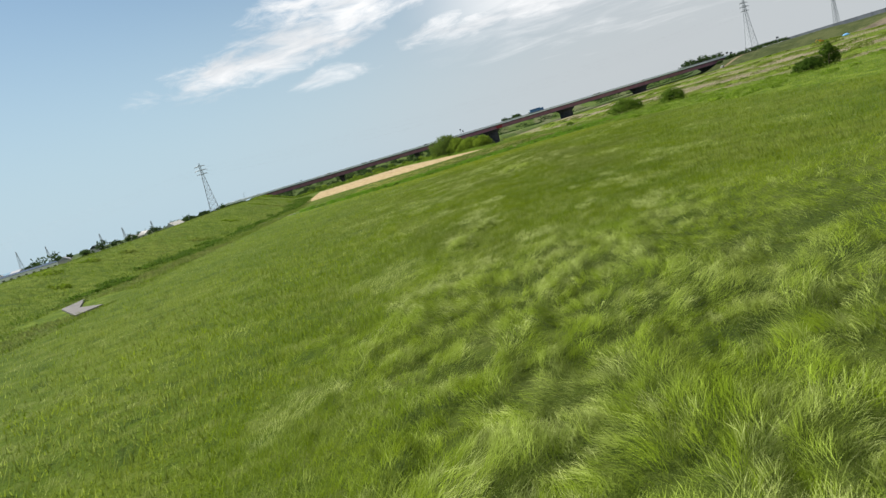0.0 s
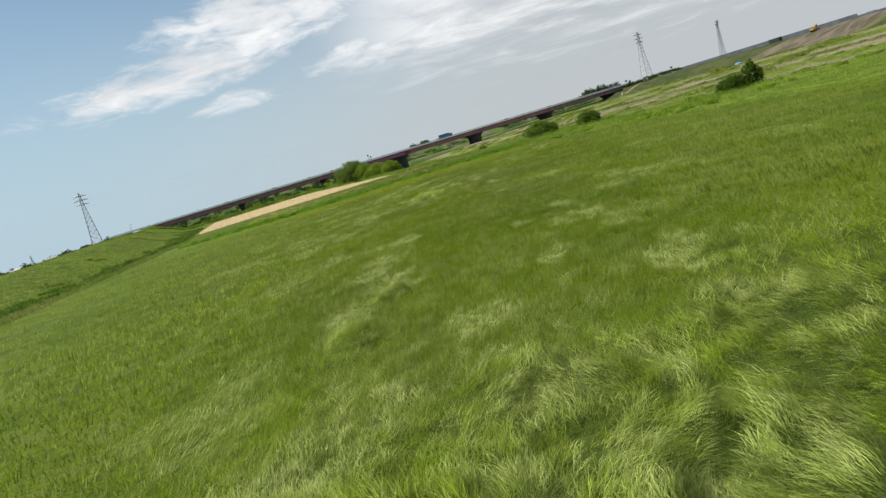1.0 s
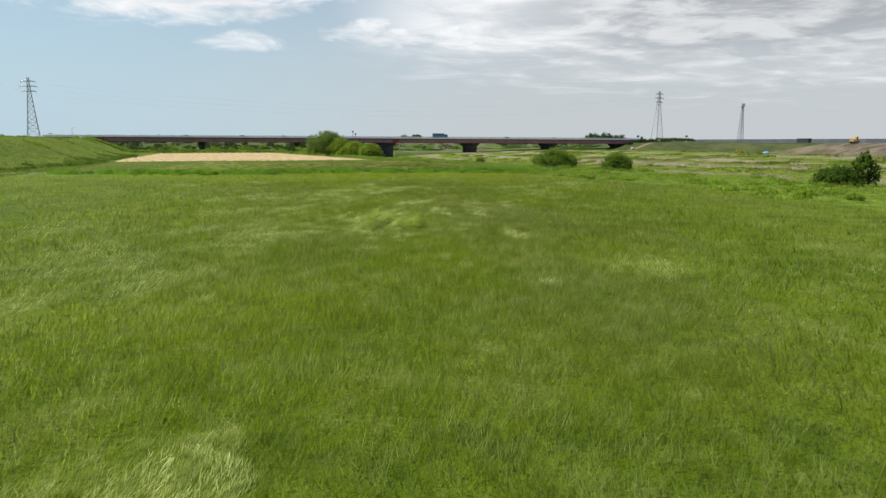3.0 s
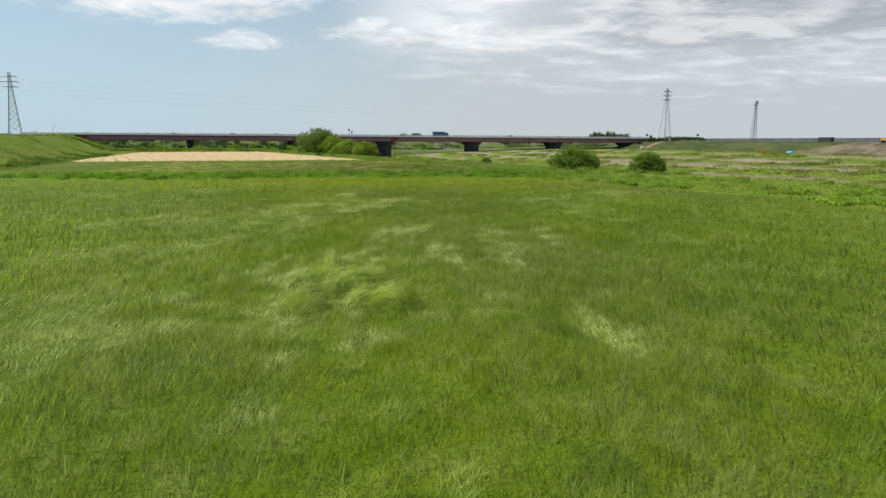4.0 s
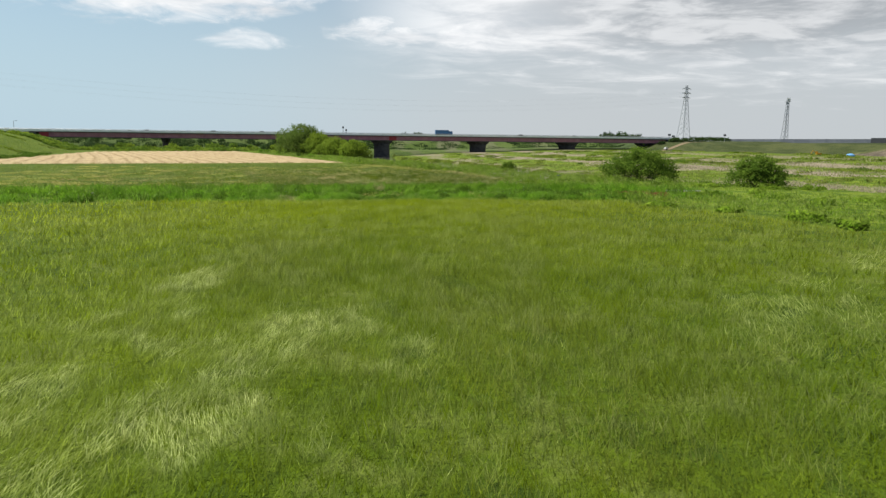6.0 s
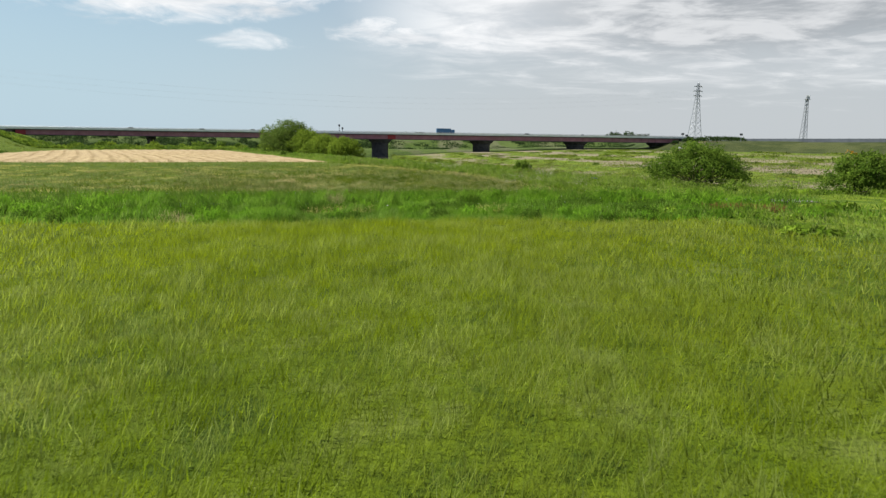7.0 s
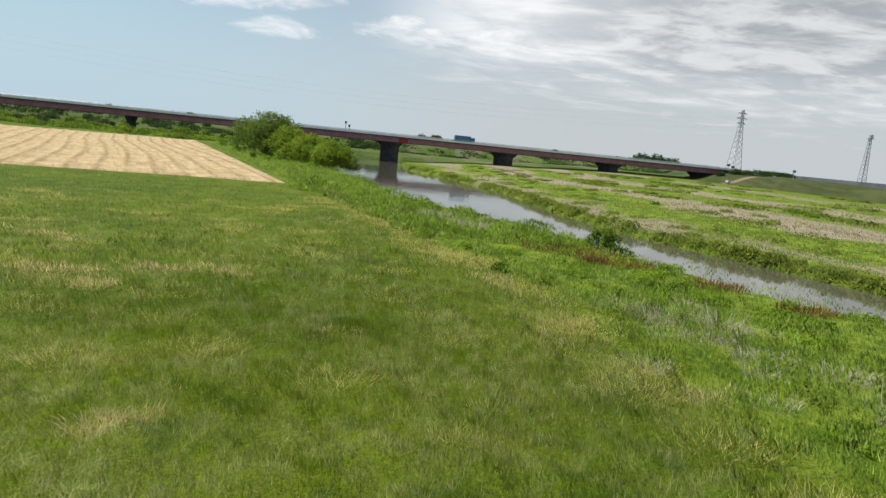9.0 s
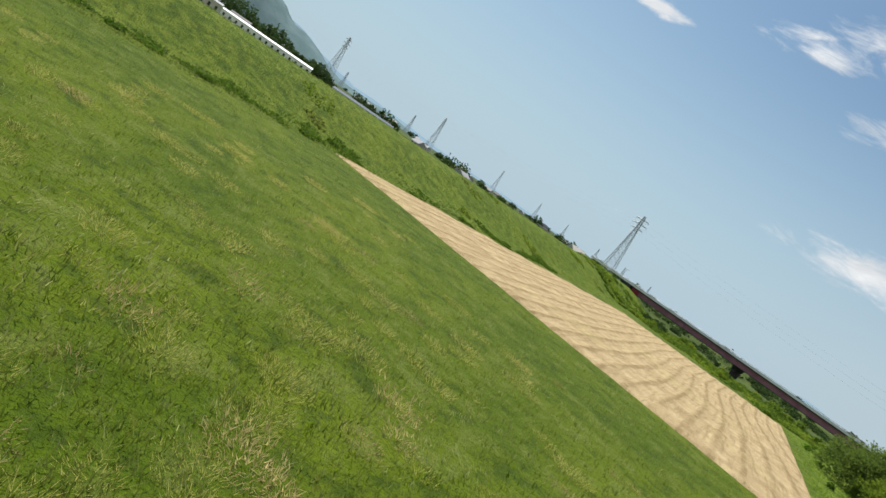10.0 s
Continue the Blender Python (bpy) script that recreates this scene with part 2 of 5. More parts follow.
M_LUSH = leafy("lush_blades", (0.068, 0.170, 0.009), (0.150, 0.320, 0.020), (0.260, 0.390, 0.045), 0.2, 0.46, (0.40, 0.43, 0.18), 0.7, 0.78, None, (0.40, 0.34, 0.17), 0.3)
M_LEVEE = leafy("levee_blades", (0.078, 0.138, 0.008), (0.140, 0.215, 0.014), (0.20, 0.24, 0.05), 0.09, 0.44, (0.34, 0.35, 0.16), 0.7, 0.72, (0.15, 0.175, 0.045), (0.36, 0.29, 0.15), 0.25)
M_BRIGHT = leafy("yellow_green_leaves", (0.115, 0.165, 0.026), (0.200, 0.262, 0.034), (0.34, 0.38, 0.07), 0.07, 0.46, (0.3, 0.32, 0.12), 0.7, 0.7, None, (0.37, 0.315, 0.225), 0.3)
M_SIDE = leafy("track_side_blades", (0.048, 0.120, 0.006), (0.108, 0.225, 0.010), (0.210, 0.310, 0.035), 0.2, 0.46, (0.42, 0.45, 0.2), 0.7, 0.74, None, (0.40, 0.34, 0.17), 0.3)
M_BANK = leafy("bank_blades", (0.094, 0.182, 0.011), (0.196, 0.318, 0.024), (0.320, 0.395, 0.070), 0.2, 0.46, (0.42, 0.44, 0.22), 0.7, 0.72, None, (0.40, 0.34, 0.17), 0.3)
M_WEED = leafy("weed_leaves", (0.048, 0.100, 0.010), (0.090, 0.165, 0.018), (0.14, 0.215, 0.03), 0.3, 0.44, (0.2, 0.24, 0.1))
M_DRYTUFT = leafy("dry_blades", (0.34, 0.26, 0.11), (0.48, 0.38, 0.18), (0.55, 0.46, 0.25), 0.5, 0.4)
M_PALETUFT = leafy("pale_blades", (0.33, 0.33, 0.07), (0.48, 0.46, 0.14), (0.58, 0.54, 0.22), 0.5, 0.45)
M_LODGED = leafy("lodged_straw_blades", (0.42, 0.39, 0.10), (0.55, 0.51, 0.17), (0.62, 0.58, 0.25), 0.5, 0.4, lift=0.8)
M_REED = leafy("dead_reeds", (0.30, 0.29, 0.19), (0.42, 0.41, 0.29), (0.52, 0.50, 0.38), 0.5, 0.4)
M_RUST = leafy("rusty_stems", (0.13, 0.068, 0.022), (0.21, 0.115, 0.036), (0.22, 0.17, 0.07), 0.5, 0.4)
M_BUSH = leafy("bush_leaves", (0.055, 0.110, 0.012), (0.125, 0.205, 0.022), (0.25, 0.33, 0.05), 0.6, 0.38, lift=0.6, vary=0.5)
M_DARKBUSH = leafy("dark_bush_leaves", (0.036, 0.078, 0.010), (0.078, 0.140, 0.016), (0.15, 0.21, 0.03), 0.6, 0.38, lift=0.6, vary=0.5)
M_WILLOW = leafy("willow_leaves", (0.105, 0.170, 0.016), (0.200, 0.285, 0.028), (0.29, 0.37, 0.045), 0.3, 0.42, lift=0.6, vary=0.45)
M_OLDWILLOW = leafy("old_willow_leaves", (0.070, 0.120, 0.020), (0.140, 0.205, 0.034), (0.21, 0.28, 0.06), 0.3, 0.42, lift=0.66, vary=0.45)
M_DARKTREE = leafy("dark_leaves", (0.026, 0.050, 0.016), (0.045, 0.082, 0.022), (0.07, 0.115, 0.03), 0.12, 0.4, lift=0.6)
M_BARK = worn("bark", (0.10, 0.075, 0.05), (0.17, 0.14, 0.10), 3.0, 0.9, 0.1, bump=0.02)
M_GIRDER = worn("maroon_girder_paint", (0.235, 0.092, 0.140), (0.315, 0.145, 0.195), 0.35, 0.55, 0.4)
M_RED = worn("bright_red_paint", (0.27, 0.014, 0.028), (0.20, 0.018, 0.030), 0.8, 0.5, 0.4)
M_PARAPET = worn("pale_parapet", (0.70, 0.72, 0.74), (0.55, 0.57, 0.60), 0.3, 0.7, 0.3)
M_DECK = worn("deck_concrete", (0.26, 0.255, 0.25), (0.16, 0.155, 0.15), 0.4, 0.85, 0.2)
M_PIER = worn("stained_pier_concrete", (0.075, 0.073, 0.075), (0.035, 0.035, 0.04), 0.5, 0.9, 0.2, bump=0.03)
M_STEEL = worn("galvanised_steel", (0.36, 0.38, 0.40), (0.26, 0.28, 0.30), 0.6, 0.5, 0.4, 0.4)
M_WIRE = worn("wire_metal", (0.32, 0.34, 0.36), (0.28, 0.29, 0.31), 0.5, 0.5, 0.4, 0.3)
M_TRACK = worn("weathered_concrete", (0.185, 0.175, 0.165), (0.125, 0.12, 0.112), 0.7, 0.9, 0.2, bump=0.01)
M_SOIL = worn("bare_soil", (0.20, 0.155, 0.10), (0.12, 0.095, 0.055), 0.8, 0.95, 0.1, bump=0.03)
M_BARRIER = worn("grey_barrier_panel", (0.15, 0.165, 0.185), (0.085, 0.095, 0.11), 0.15, 0.6, 0.3, each=0.5)
M_BLUE = worn("blue_truck_paint", (0.03, 0.13, 0.26), (0.02, 0.09, 0.19), 0.8, 0.4, 0.5)
M_NAVY = worn("navy_sheet", (0.02, 0.04, 0.075), (0.03, 0.055, 0.09), 1.5, 0.5, 0.4)
M_WHITE = worn("white_paint", (0.72, 0.72, 0.70), (0.58, 0.58, 0.56), 0.5, 0.5, 0.4)
M_DARK = worn("dark_trim", (0.025, 0.027, 0.03), (0.04, 0.042, 0.045), 2.0, 0.5, 0.4)
M_RUBBER = worn("tyre_rubber", (0.02, 0.02, 0.02), (0.035, 0.034, 0.032), 3.0, 0.9, 0.2)
M_GLASS = worn("vehicle_glass", (0.02, 0.03, 0.035), (0.03, 0.04, 0.045), 0.5, 0.08, 0.6)
M_YELLOW = worn("machine_yellow", (0.55, 0.30, 0.02), (0.42, 0.22, 0.02), 1.0, 0.5, 0.4)
M_TARP = worn("blue_sheet", (0.10, 0.28, 0.55), (0.16, 0.36, 0.62), 0.8, 0.6, 0.3)
M_ROOF = worn("grey_roof", (0.20, 0.21, 0.23), (0.30, 0.31, 0.33), 0.3, 0.7, 0.3, each=0.6)
M_HOUSE = worn("house_wall", (0.55, 0.53, 0.49), (0.38, 0.37, 0.35), 0.2, 0.85, 0.2, each=0.6)
M_FILM = worn("white_film", (0.74, 0.76, 0.78), (0.62, 0.65, 0.68), 0.2, 0.4, 0.4)
M_PANEL = worn("dark_panels", (0.035, 0.04, 0.06), (0.05, 0.055, 0.075), 0.5, 0.25, 0.5)
# the blue of distance haze is put into both hill colours
M_HILL = worn("hazy_wooded_hill", (0.085, 0.14, 0.15), (0.125, 0.185, 0.20), 0.02, 0.95, 0.05)
M_HILL2 = worn("hazy_far_hill", (0.15, 0.23, 0.30), (0.18, 0.27, 0.34), 0.01, 0.95, 0.05)


# ---- the lie of the land ----
def steps(v, lo, hi):
    """A smooth step from 0 at lo to 1 at hi."""
    t = np.clip((v - lo) / (hi - lo), 0, 1)
    return t * t * (3 - 2 * t)


def line(y, ys, xs):
    return np.interp(y, ys, xs)


def levee_foot(y):
    return line(y, (-300, 70, 107, 187, 232, 258, 300, 398, 480, 560, 900), (-58, -60, -62, -62, -63, -69, -79, -106, -133, -180, -380))


def meadow_left(y):
    return line(y, (-300, 70, 107, 187, 232, 258, 300, 398, 480, 560, 900), (-36, -44, -48, -50, -57, -64, -74, -101, -133, -180, -380))


def meadow_edge(y):
    return line(y, (-80, 57, 93, 130, 141, 163, 185, 200, 210, 222, 240, 258, 400, 480), (64, 56, 50, 50, 46, 37, 34, 32, 31, 27, 20.5, 12, -36, -50))


def bank_edge(y):
    return line(y, (-300, -50, 60, 138, 192, 203, 209, 219, 231, 236, 247, 267, 299, 330, 400, 500, 700), (150, 128, 110, 90, 73, 63, 53, 47, 43, 41, 34, 25.5, 19, 10, -8, -16, -25))


def far_water(y):
    return line(y, (-300, -50, 60, 137, 190, 215, 240, 256, 273, 293, 345, 390, 422, 470, 520, 700), (185, 163, 145, 126, 106, 90, 76, 69.5, 62.5, 59, 56, 46, 35, 34, 36, 30))


def right_foot(y):
    return line(y, (-300, 200, 270, 350, 430, 500, 560, 700, 900), (200, 210, 215, 222, 220, 199, 205, 250, 300))


def lattice(ix, iy, seed):
    h = (ix.astype(np.int64) * 374761393 + iy.astype(np.int64) * 668265263 + seed * 974634541) & 0xFFFFFFFF
    h = ((h ^ (h >> 13)) * 1274126177) & 0xFFFFFFFF
    return ((h ^ (h >> 16)) & 0xFFFF) / 65535.0


def soft_noise(x, y, size, seed, octaves=3):
    """Smooth noise from 0 to 1 with lumps of that size in metres."""
    total, amp, whole = 0.0, 1.0, 0.0
    for o in range(octaves):
        u, v = x / size * 2**o, y / size * 2**o
        iu, iv = np.floor(u), np.floor(v)
        fu, fv = u - iu, v - iv
        fu, fv = fu * fu * (3 - 2 * fu), fv * fv * (3 - 2 * fv)
        a, b = lattice(iu, iv, seed + o), lattice(iu + 1, iv, seed + o)
        c, d = lattice(iu, iv + 1, seed + o), lattice(iu + 1, iv + 1, seed + o)
        total = total + amp * ((a * (1 - fu) + b * fu) * (1 - fv) + (c * (1 - fu) + d * fu) * fv)
        whole, amp = whole + amp, amp * 0.5
    return total / whole


WATER = -5.0


def land(x, y):
    """Height of the ground."""
    x, y = np.asarray(x, float), np.asarray(y, float)
    z = -0.45 + 0.22 * (soft_noise(x, y, 14, 3) - 0.5)
    s = levee_foot(y) - x
    up = steps(s, -2, 24) * (1 - 0.9 * steps(s, 33, 52))
    z = z + (5.4 + 1.7 * steps(y, 140, 260)) * up
    xb, xw = bank_edge(y), far_water(y)
    edge = meadow_edge(y)
    z = z - 0.65 * steps((x - edge) / np.maximum(xb - edge, 1.0), 0.0, 1.0)
    shut = 1 - steps(y, 512, 530)
    z = z - 5.0 * steps(x - xb, -0.5, 4.5) * shut
    z = z + 2.0 * steps(x - xw, -0.6, 2.2) * shut + 2.0 * steps(x - xw, 4, 45) * shut + 2.2 * steps(x, xw + 40, xw + 130)
    r = x - right_foot(y)
    z = z + 5.3 * steps(r, 0, 22)
    # the levee of the next bend, behind the bridge
    beyond = steps(y - 0.1 * x, 556, 590) * steps(x, -310, -240) * (1 - steps(x, 225, 275))
    z = z * (1 - beyond) + (5.7 + 0.5 * soft_noise(x, y, 30, 9)) * beyond
    swell = steps(np.hypot(x - 20, y - 250), 900, 1700)
    return z * (1 - swell) + 1.0 * swell


def spread(a, lo, hi, step, far):
    """Grid lines: even from lo to hi, then ever wider out to far."""
    inner = list(np.arange(lo, hi + 0.1, step))
    outer, d = [], step
    v = hi
    while v < far:
        d *= 1.22
        v += d
        outer.append(v)
    lower, d, v = [], step, lo
    while v > -far:
        d *= 1.22
        v -= d
        lower.append(v)
    return np.array(lower[::-1] + inner + outer)


def grid_mesh(name, xs, ys, height, material):
    gx, gy = np.meshgrid(xs, ys)
    gz = height(gx, gy)
    verts = np.stack([gx.ravel(), gy.ravel(), gz.ravel()], 1)
    nx, ny = len(xs), len(ys)
    i = (np.arange(ny - 1)[:, None] * nx + np.arange(nx - 1)[None]).ravel()
    faces = np.stack([i, i + 1, i + nx + 1, i + nx], 1)
    me = bpy.data.meshes.new(name)
    me.vertices.add(len(verts)); me.vertices.foreach_set("co", verts.ravel())
    me.loops.add(faces.size); me.loops.foreach_set("vertex_index", faces.ravel())
    me.polygons.add(len(faces)); me.polygons.foreach_set("loop_start", np.arange(len(faces)) * 4)
    me.update(calc_edges=True)
    me.polygons.foreach_set("use_smooth", np.ones(len(faces), bool))
    me.materials.append(material)
    return me, gx.ravel(), gy.ravel()


def paint(me, name, values):
    a = me.attributes.new(name, "FLOAT", "POINT")
    a.data.foreach_set("value", np.asarray(values, np.float32))


def near(x, y):
    """Distance to the middle line of the meadow, from which the grass is seen close by."""
    a, b = np.array((2.0, 12.0)), np.array((21.5, 196.0))
    d = b - a
    t = np.clip(((x - a[0]) * d[0] + (y - a[1]) * d[1]) / (d @ d), 0, 1)
    return np.hypot(x - a[0] - t * d[0], y - a[1] - t * d[1])


def track_mid(x):
    x = np.asarray(x, float)
    return 178.40 + 0.105 * (np.maximum(x, 10.0) - 24.2) + 0.03 * (np.minimum(x, 10.0) - 10.0)


def strip_start(x):
    return 168.5 + 0.03 * (x - 15) + 1.5 * (soft_noise(x, x * 0, 6, 77) - 0.5)


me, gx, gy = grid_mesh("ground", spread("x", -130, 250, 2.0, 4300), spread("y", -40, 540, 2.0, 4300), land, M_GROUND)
v = gx - far_water(gy) + 26 * (soft_noise(gx, gy, 45, 8) - 0.5) + 12 * (soft_noise(gx, gy, 11, 10) - 0.5)
n40, n12 = soft_noise(gx, gy, 40, 5), soft_noise(gx, gy, 12, 6)
past = gx > far_water(gy) + 1
lush = np.zeros_like(gx)
lush = np.maximum(lush, steps(gx - meadow_edge(gy), -2, 4) * (0.55 + 0.45 * n12))
lush = np.where(past, np.clip(steps(v, 1, 3) * 0.95 - 0.35 * steps(v, 60, 90) + 0.6 * steps(n40, 0.5, 0.75), 0, 1), lush)
strip = steps(gy, strip_start(gx) - 1, strip_start(gx) + 1) * (1 - steps(gy, 184, 188)) * (gx < 60)
lush = np.maximum(lush, 0.75 * strip * (gx > levee_foot(gy)))
lush = np.maximum(lush, 0.35 * steps(meadow_left(gy) - gx, 0, 6))
dry = 0.70 * steps(v, 7, 10) * (1 - steps(v, 17, 22)) + 0.9 * steps(v, 32, 36) * (1 - steps(v, 50, 56)) + 0.85 * steps(v, 68, 72) * (1 - steps(v, 84, 90)) + 0.7 * steps(v, 106, 112) * (1 - steps(v, 126, 134))
dry = dry * past * (gx < right_foot(gy) - 3)
slope = gx - right_foot(gy)
earth = steps(slope, -4, 1) * (1 - steps(slope, 26, 40)) * steps(gy, 262, 270) * (1 - steps(gy + 1.6 * slope + 10 * n12, 368, 378))
olive = steps(slope, -4, 0) * (1 - earth)
# mask of the ground darkened as shade beneath the heaped grass
paint(me, "thatch_shade", steps(-gy, -48, -30) * steps(gx, -8, 2) * steps(-gx, -34, -20))
paint(me, "lush", lush)
paint(me, "dry", dry)
paint(me, "earth", earth)
paint(me, "olive", olive)
paint(me, "far", np.maximum(steps(np.hypot(gx - 20, gy - 250), 500, 1100), 0.75 * steps(gy - 0.1 * gx, 492, 506)))
tagged(new("ground", me), "green river flood plain with grassy levees and a carved channel", "ground", kind="structure")


def ribbon(name, a, b, halves, lift, material, label, category, n=90, kind="structure"):
    """A strip on the ground between x = a and b along the track's middle line."""
    bm = bmesh.new()
    rows = []
    for x in np.linspace(a, b, n):
        mid = float(track_mid(x))
        wob1, wob2 = 0.35 * float(soft_noise(np.array(x), np.array(0.0), 2.5, 11)) - 0.17, 0.35 * float(soft_noise(np.array(x), np.array(9.0), 2.5, 12)) - 0.17
        rows.append([bm.verts.new((x, mid + s * halves + w, float(land(x, mid + s * halves)) + dz)) for s, w, dz in
                     ((-1, wob1, lift - 0.15), (-0.97, wob1, lift), (0, 0, lift + 0.02), (0.97, wob2, lift), (1, wob2, lift - 0.15))])
    for p, q in zip(rows, rows[1:]):
        for i in range(4):
            bm.faces.new((p[i], q[i], q[i + 1], p[i + 1]))
    me = bpy.data.meshes.new(name)
    bm.to_mesh(me); bm.free()
    me.materials.append(material)
    return tagged(new(name, me), label, category, kind=kind)


ribbon("verge", -58, 52, 1.3, 0.03, M_SOIL, "bare sandy soil edge of the farm track", "verge")
ribbon("track", -58, 52, 1.12, 0.06, M_TRACK, "worn pale concrete farm track crossing the meadow", "track")

bm = bmesh.new()
rows = []
for u in np.linspace(0, 1, 24):
    x, y = 203 + 29 * u, 487.5 + 2.8 * u
    rows.append([bm.verts.new((x - 0.1 * w, y + w, float(land(x - 0.1 * w, y + w)) + dz)) for w, dz in ((-2.2, -0.1), (-1.8, 0.12), (1.8, 0.12), (2.2, -0.1))])
for p, q in zip(rows, rows[1:]):
    for i in range(3):
        bm.faces.new((p[i], q[i], q[i + 1], p[i + 1]))
me = bpy.data.meshes.new("ramp")
bm.to_mesh(me); bm.free()
me.materials.append(M_SOIL)
tagged(new("ramp", me), "pale gravel ramp up the levee beside the bridge", "ramp", kind="structure")

# water
wm, _, _ = grid_mesh("water", np.arange(-60, 230, 10.0), np.arange(-120, 760, 10.0), lambda x, y: np.full_like(x, WATER), M_WATER)
tagged(new("water", wm), "calm grey-green river reflecting the bright sky", "river", kind="structure")


# ---- helpers for things ----
def part(name, bm, material, parent=None, label="", smooth=False):
    me = bpy.data.meshes.new(name)
    bm.to_mesh(me)
    bm.free()
    me.materials.append(material)
    if smooth:
        me.polygons.foreach_set("use_smooth", np.ones(len(me.polygons), bool))
    ob = new(name, me)
    if parent:
        ob.parent = parent
    return tagged(ob, label) if label else ob


def box(bm, x0, x1, y0, y1, z0, z1, bevel=0.0):
    r = bmesh.ops.create_cube(bm, size=1, matrix=Matrix.Translation(((x0 + x1) / 2, (y0 + y1) / 2, (z0 + z1) / 2)) @ Matrix.Diagonal((x1 - x0, y1 - y0, z1 - z0, 1)))
    if bevel:
        bmesh.ops.bevel(bm, geom=list({e for q in r["verts"] for e in q.link_edges}), offset=bevel, segments=2, affect="EDGES")


def rod(bm, a, b, r0, r1=None, sides=6):
    """A tapered bar from a to b."""
    a, b = Vector(a), Vector(b)
    d = b - a
    m = Matrix.Translation((a + b) / 2) @ d.to_track_quat("Z", "Y").to_matrix().to_4x4()
    bmesh.ops.create_cone(bm, cap_ends=True, segments=sides, radius1=r0, radius2=r0 if r1 is None else r1, depth=d.length, matrix=m)


def empty(name, m, label, category, group="", kind=""):
    ob = new(name)
    ob.matrix_world = m
    return tagged(ob, label, category, group, kind)


def leaf_mesh(name, centre, normal_seed, size, material, stretch=1.7, outward=None, rise=0.0):
    """Many small leaf quads at the given points."""
    rng = np.random.default_rng(normal_seed)
    n = len(centre)
    a = rng.normal(size=(n, 3)) + (0.0, 0.0, rise); a /= np.linalg.norm(a, axis=1)[:, None]
    b = np.cross(a, rng.normal(size=(n, 3))); b /= np.linalg.norm(b, axis=1)[:, None]
    s = size * rng.uniform(0.6, 1.3, (n, 1))
    a, b = a * s * stretch * 0.5, b * s * 0.5
    verts = np.stack([centre - a, centre - b * 0.9, centre + a, centre + b * 0.9], 1).reshape(-1, 3)
    me = bpy.data.meshes.new(name)
    me.vertices.add(4 * n); me.vertices.foreach_set("co", verts.ravel())
    me.loops.add(4 * n); me.loops.foreach_set("vertex_index", np.arange(4 * n))
    me.polygons.add(n); me.polygons.foreach_set("loop_start", np.arange(n) * 4)
    me.update(calc_edges=True)
    out_ = np.tile((0.0, 0.0, 1.0), (n, 1)) if outward is None else outward / np.linalg.norm(outward, axis=1)[:, None]
    at = me.attributes.new("canopy", "FLOAT_VECTOR", "POINT")
    at.data.foreach_set("vector", np.repeat(out_, 4, 0).astype(np.float32).ravel())
    me.materials.append(material)
    return me


def crown_points(lobes, n, seed, shell=0.55):
    """Points in the outer shell of a heap of ragged lobes (x, y, z, rx, rz)."""
    rng = np.random.default_rng(seed)
    weight = np.array([l[3] * l[4] for l in lobes], float)
    pick = rng.choice(len(lobes), n, p=weight / weight.sum())
    d = rng.normal(size=(n, 3)); d /= np.linalg.norm(d, axis=1)[:, None]
    rad = shell + (1 - shell) * rng.random(n) ** 0.6
    ang = np.arctan2(d[:, 1], d[:, 0])
    rad = rad * (0.82 + 0.30 * soft_noise(ang * 2.2 + pick * 7.0, d[:, 2] * 2.5 + pick, 0.8, seed + 1))
    L = np.array(lobes, float)[pick]
    return L[:, :3] + d * rad[:, None] * np.stack([L[:, 3], L[:, 3], L[:, 4]], 1)


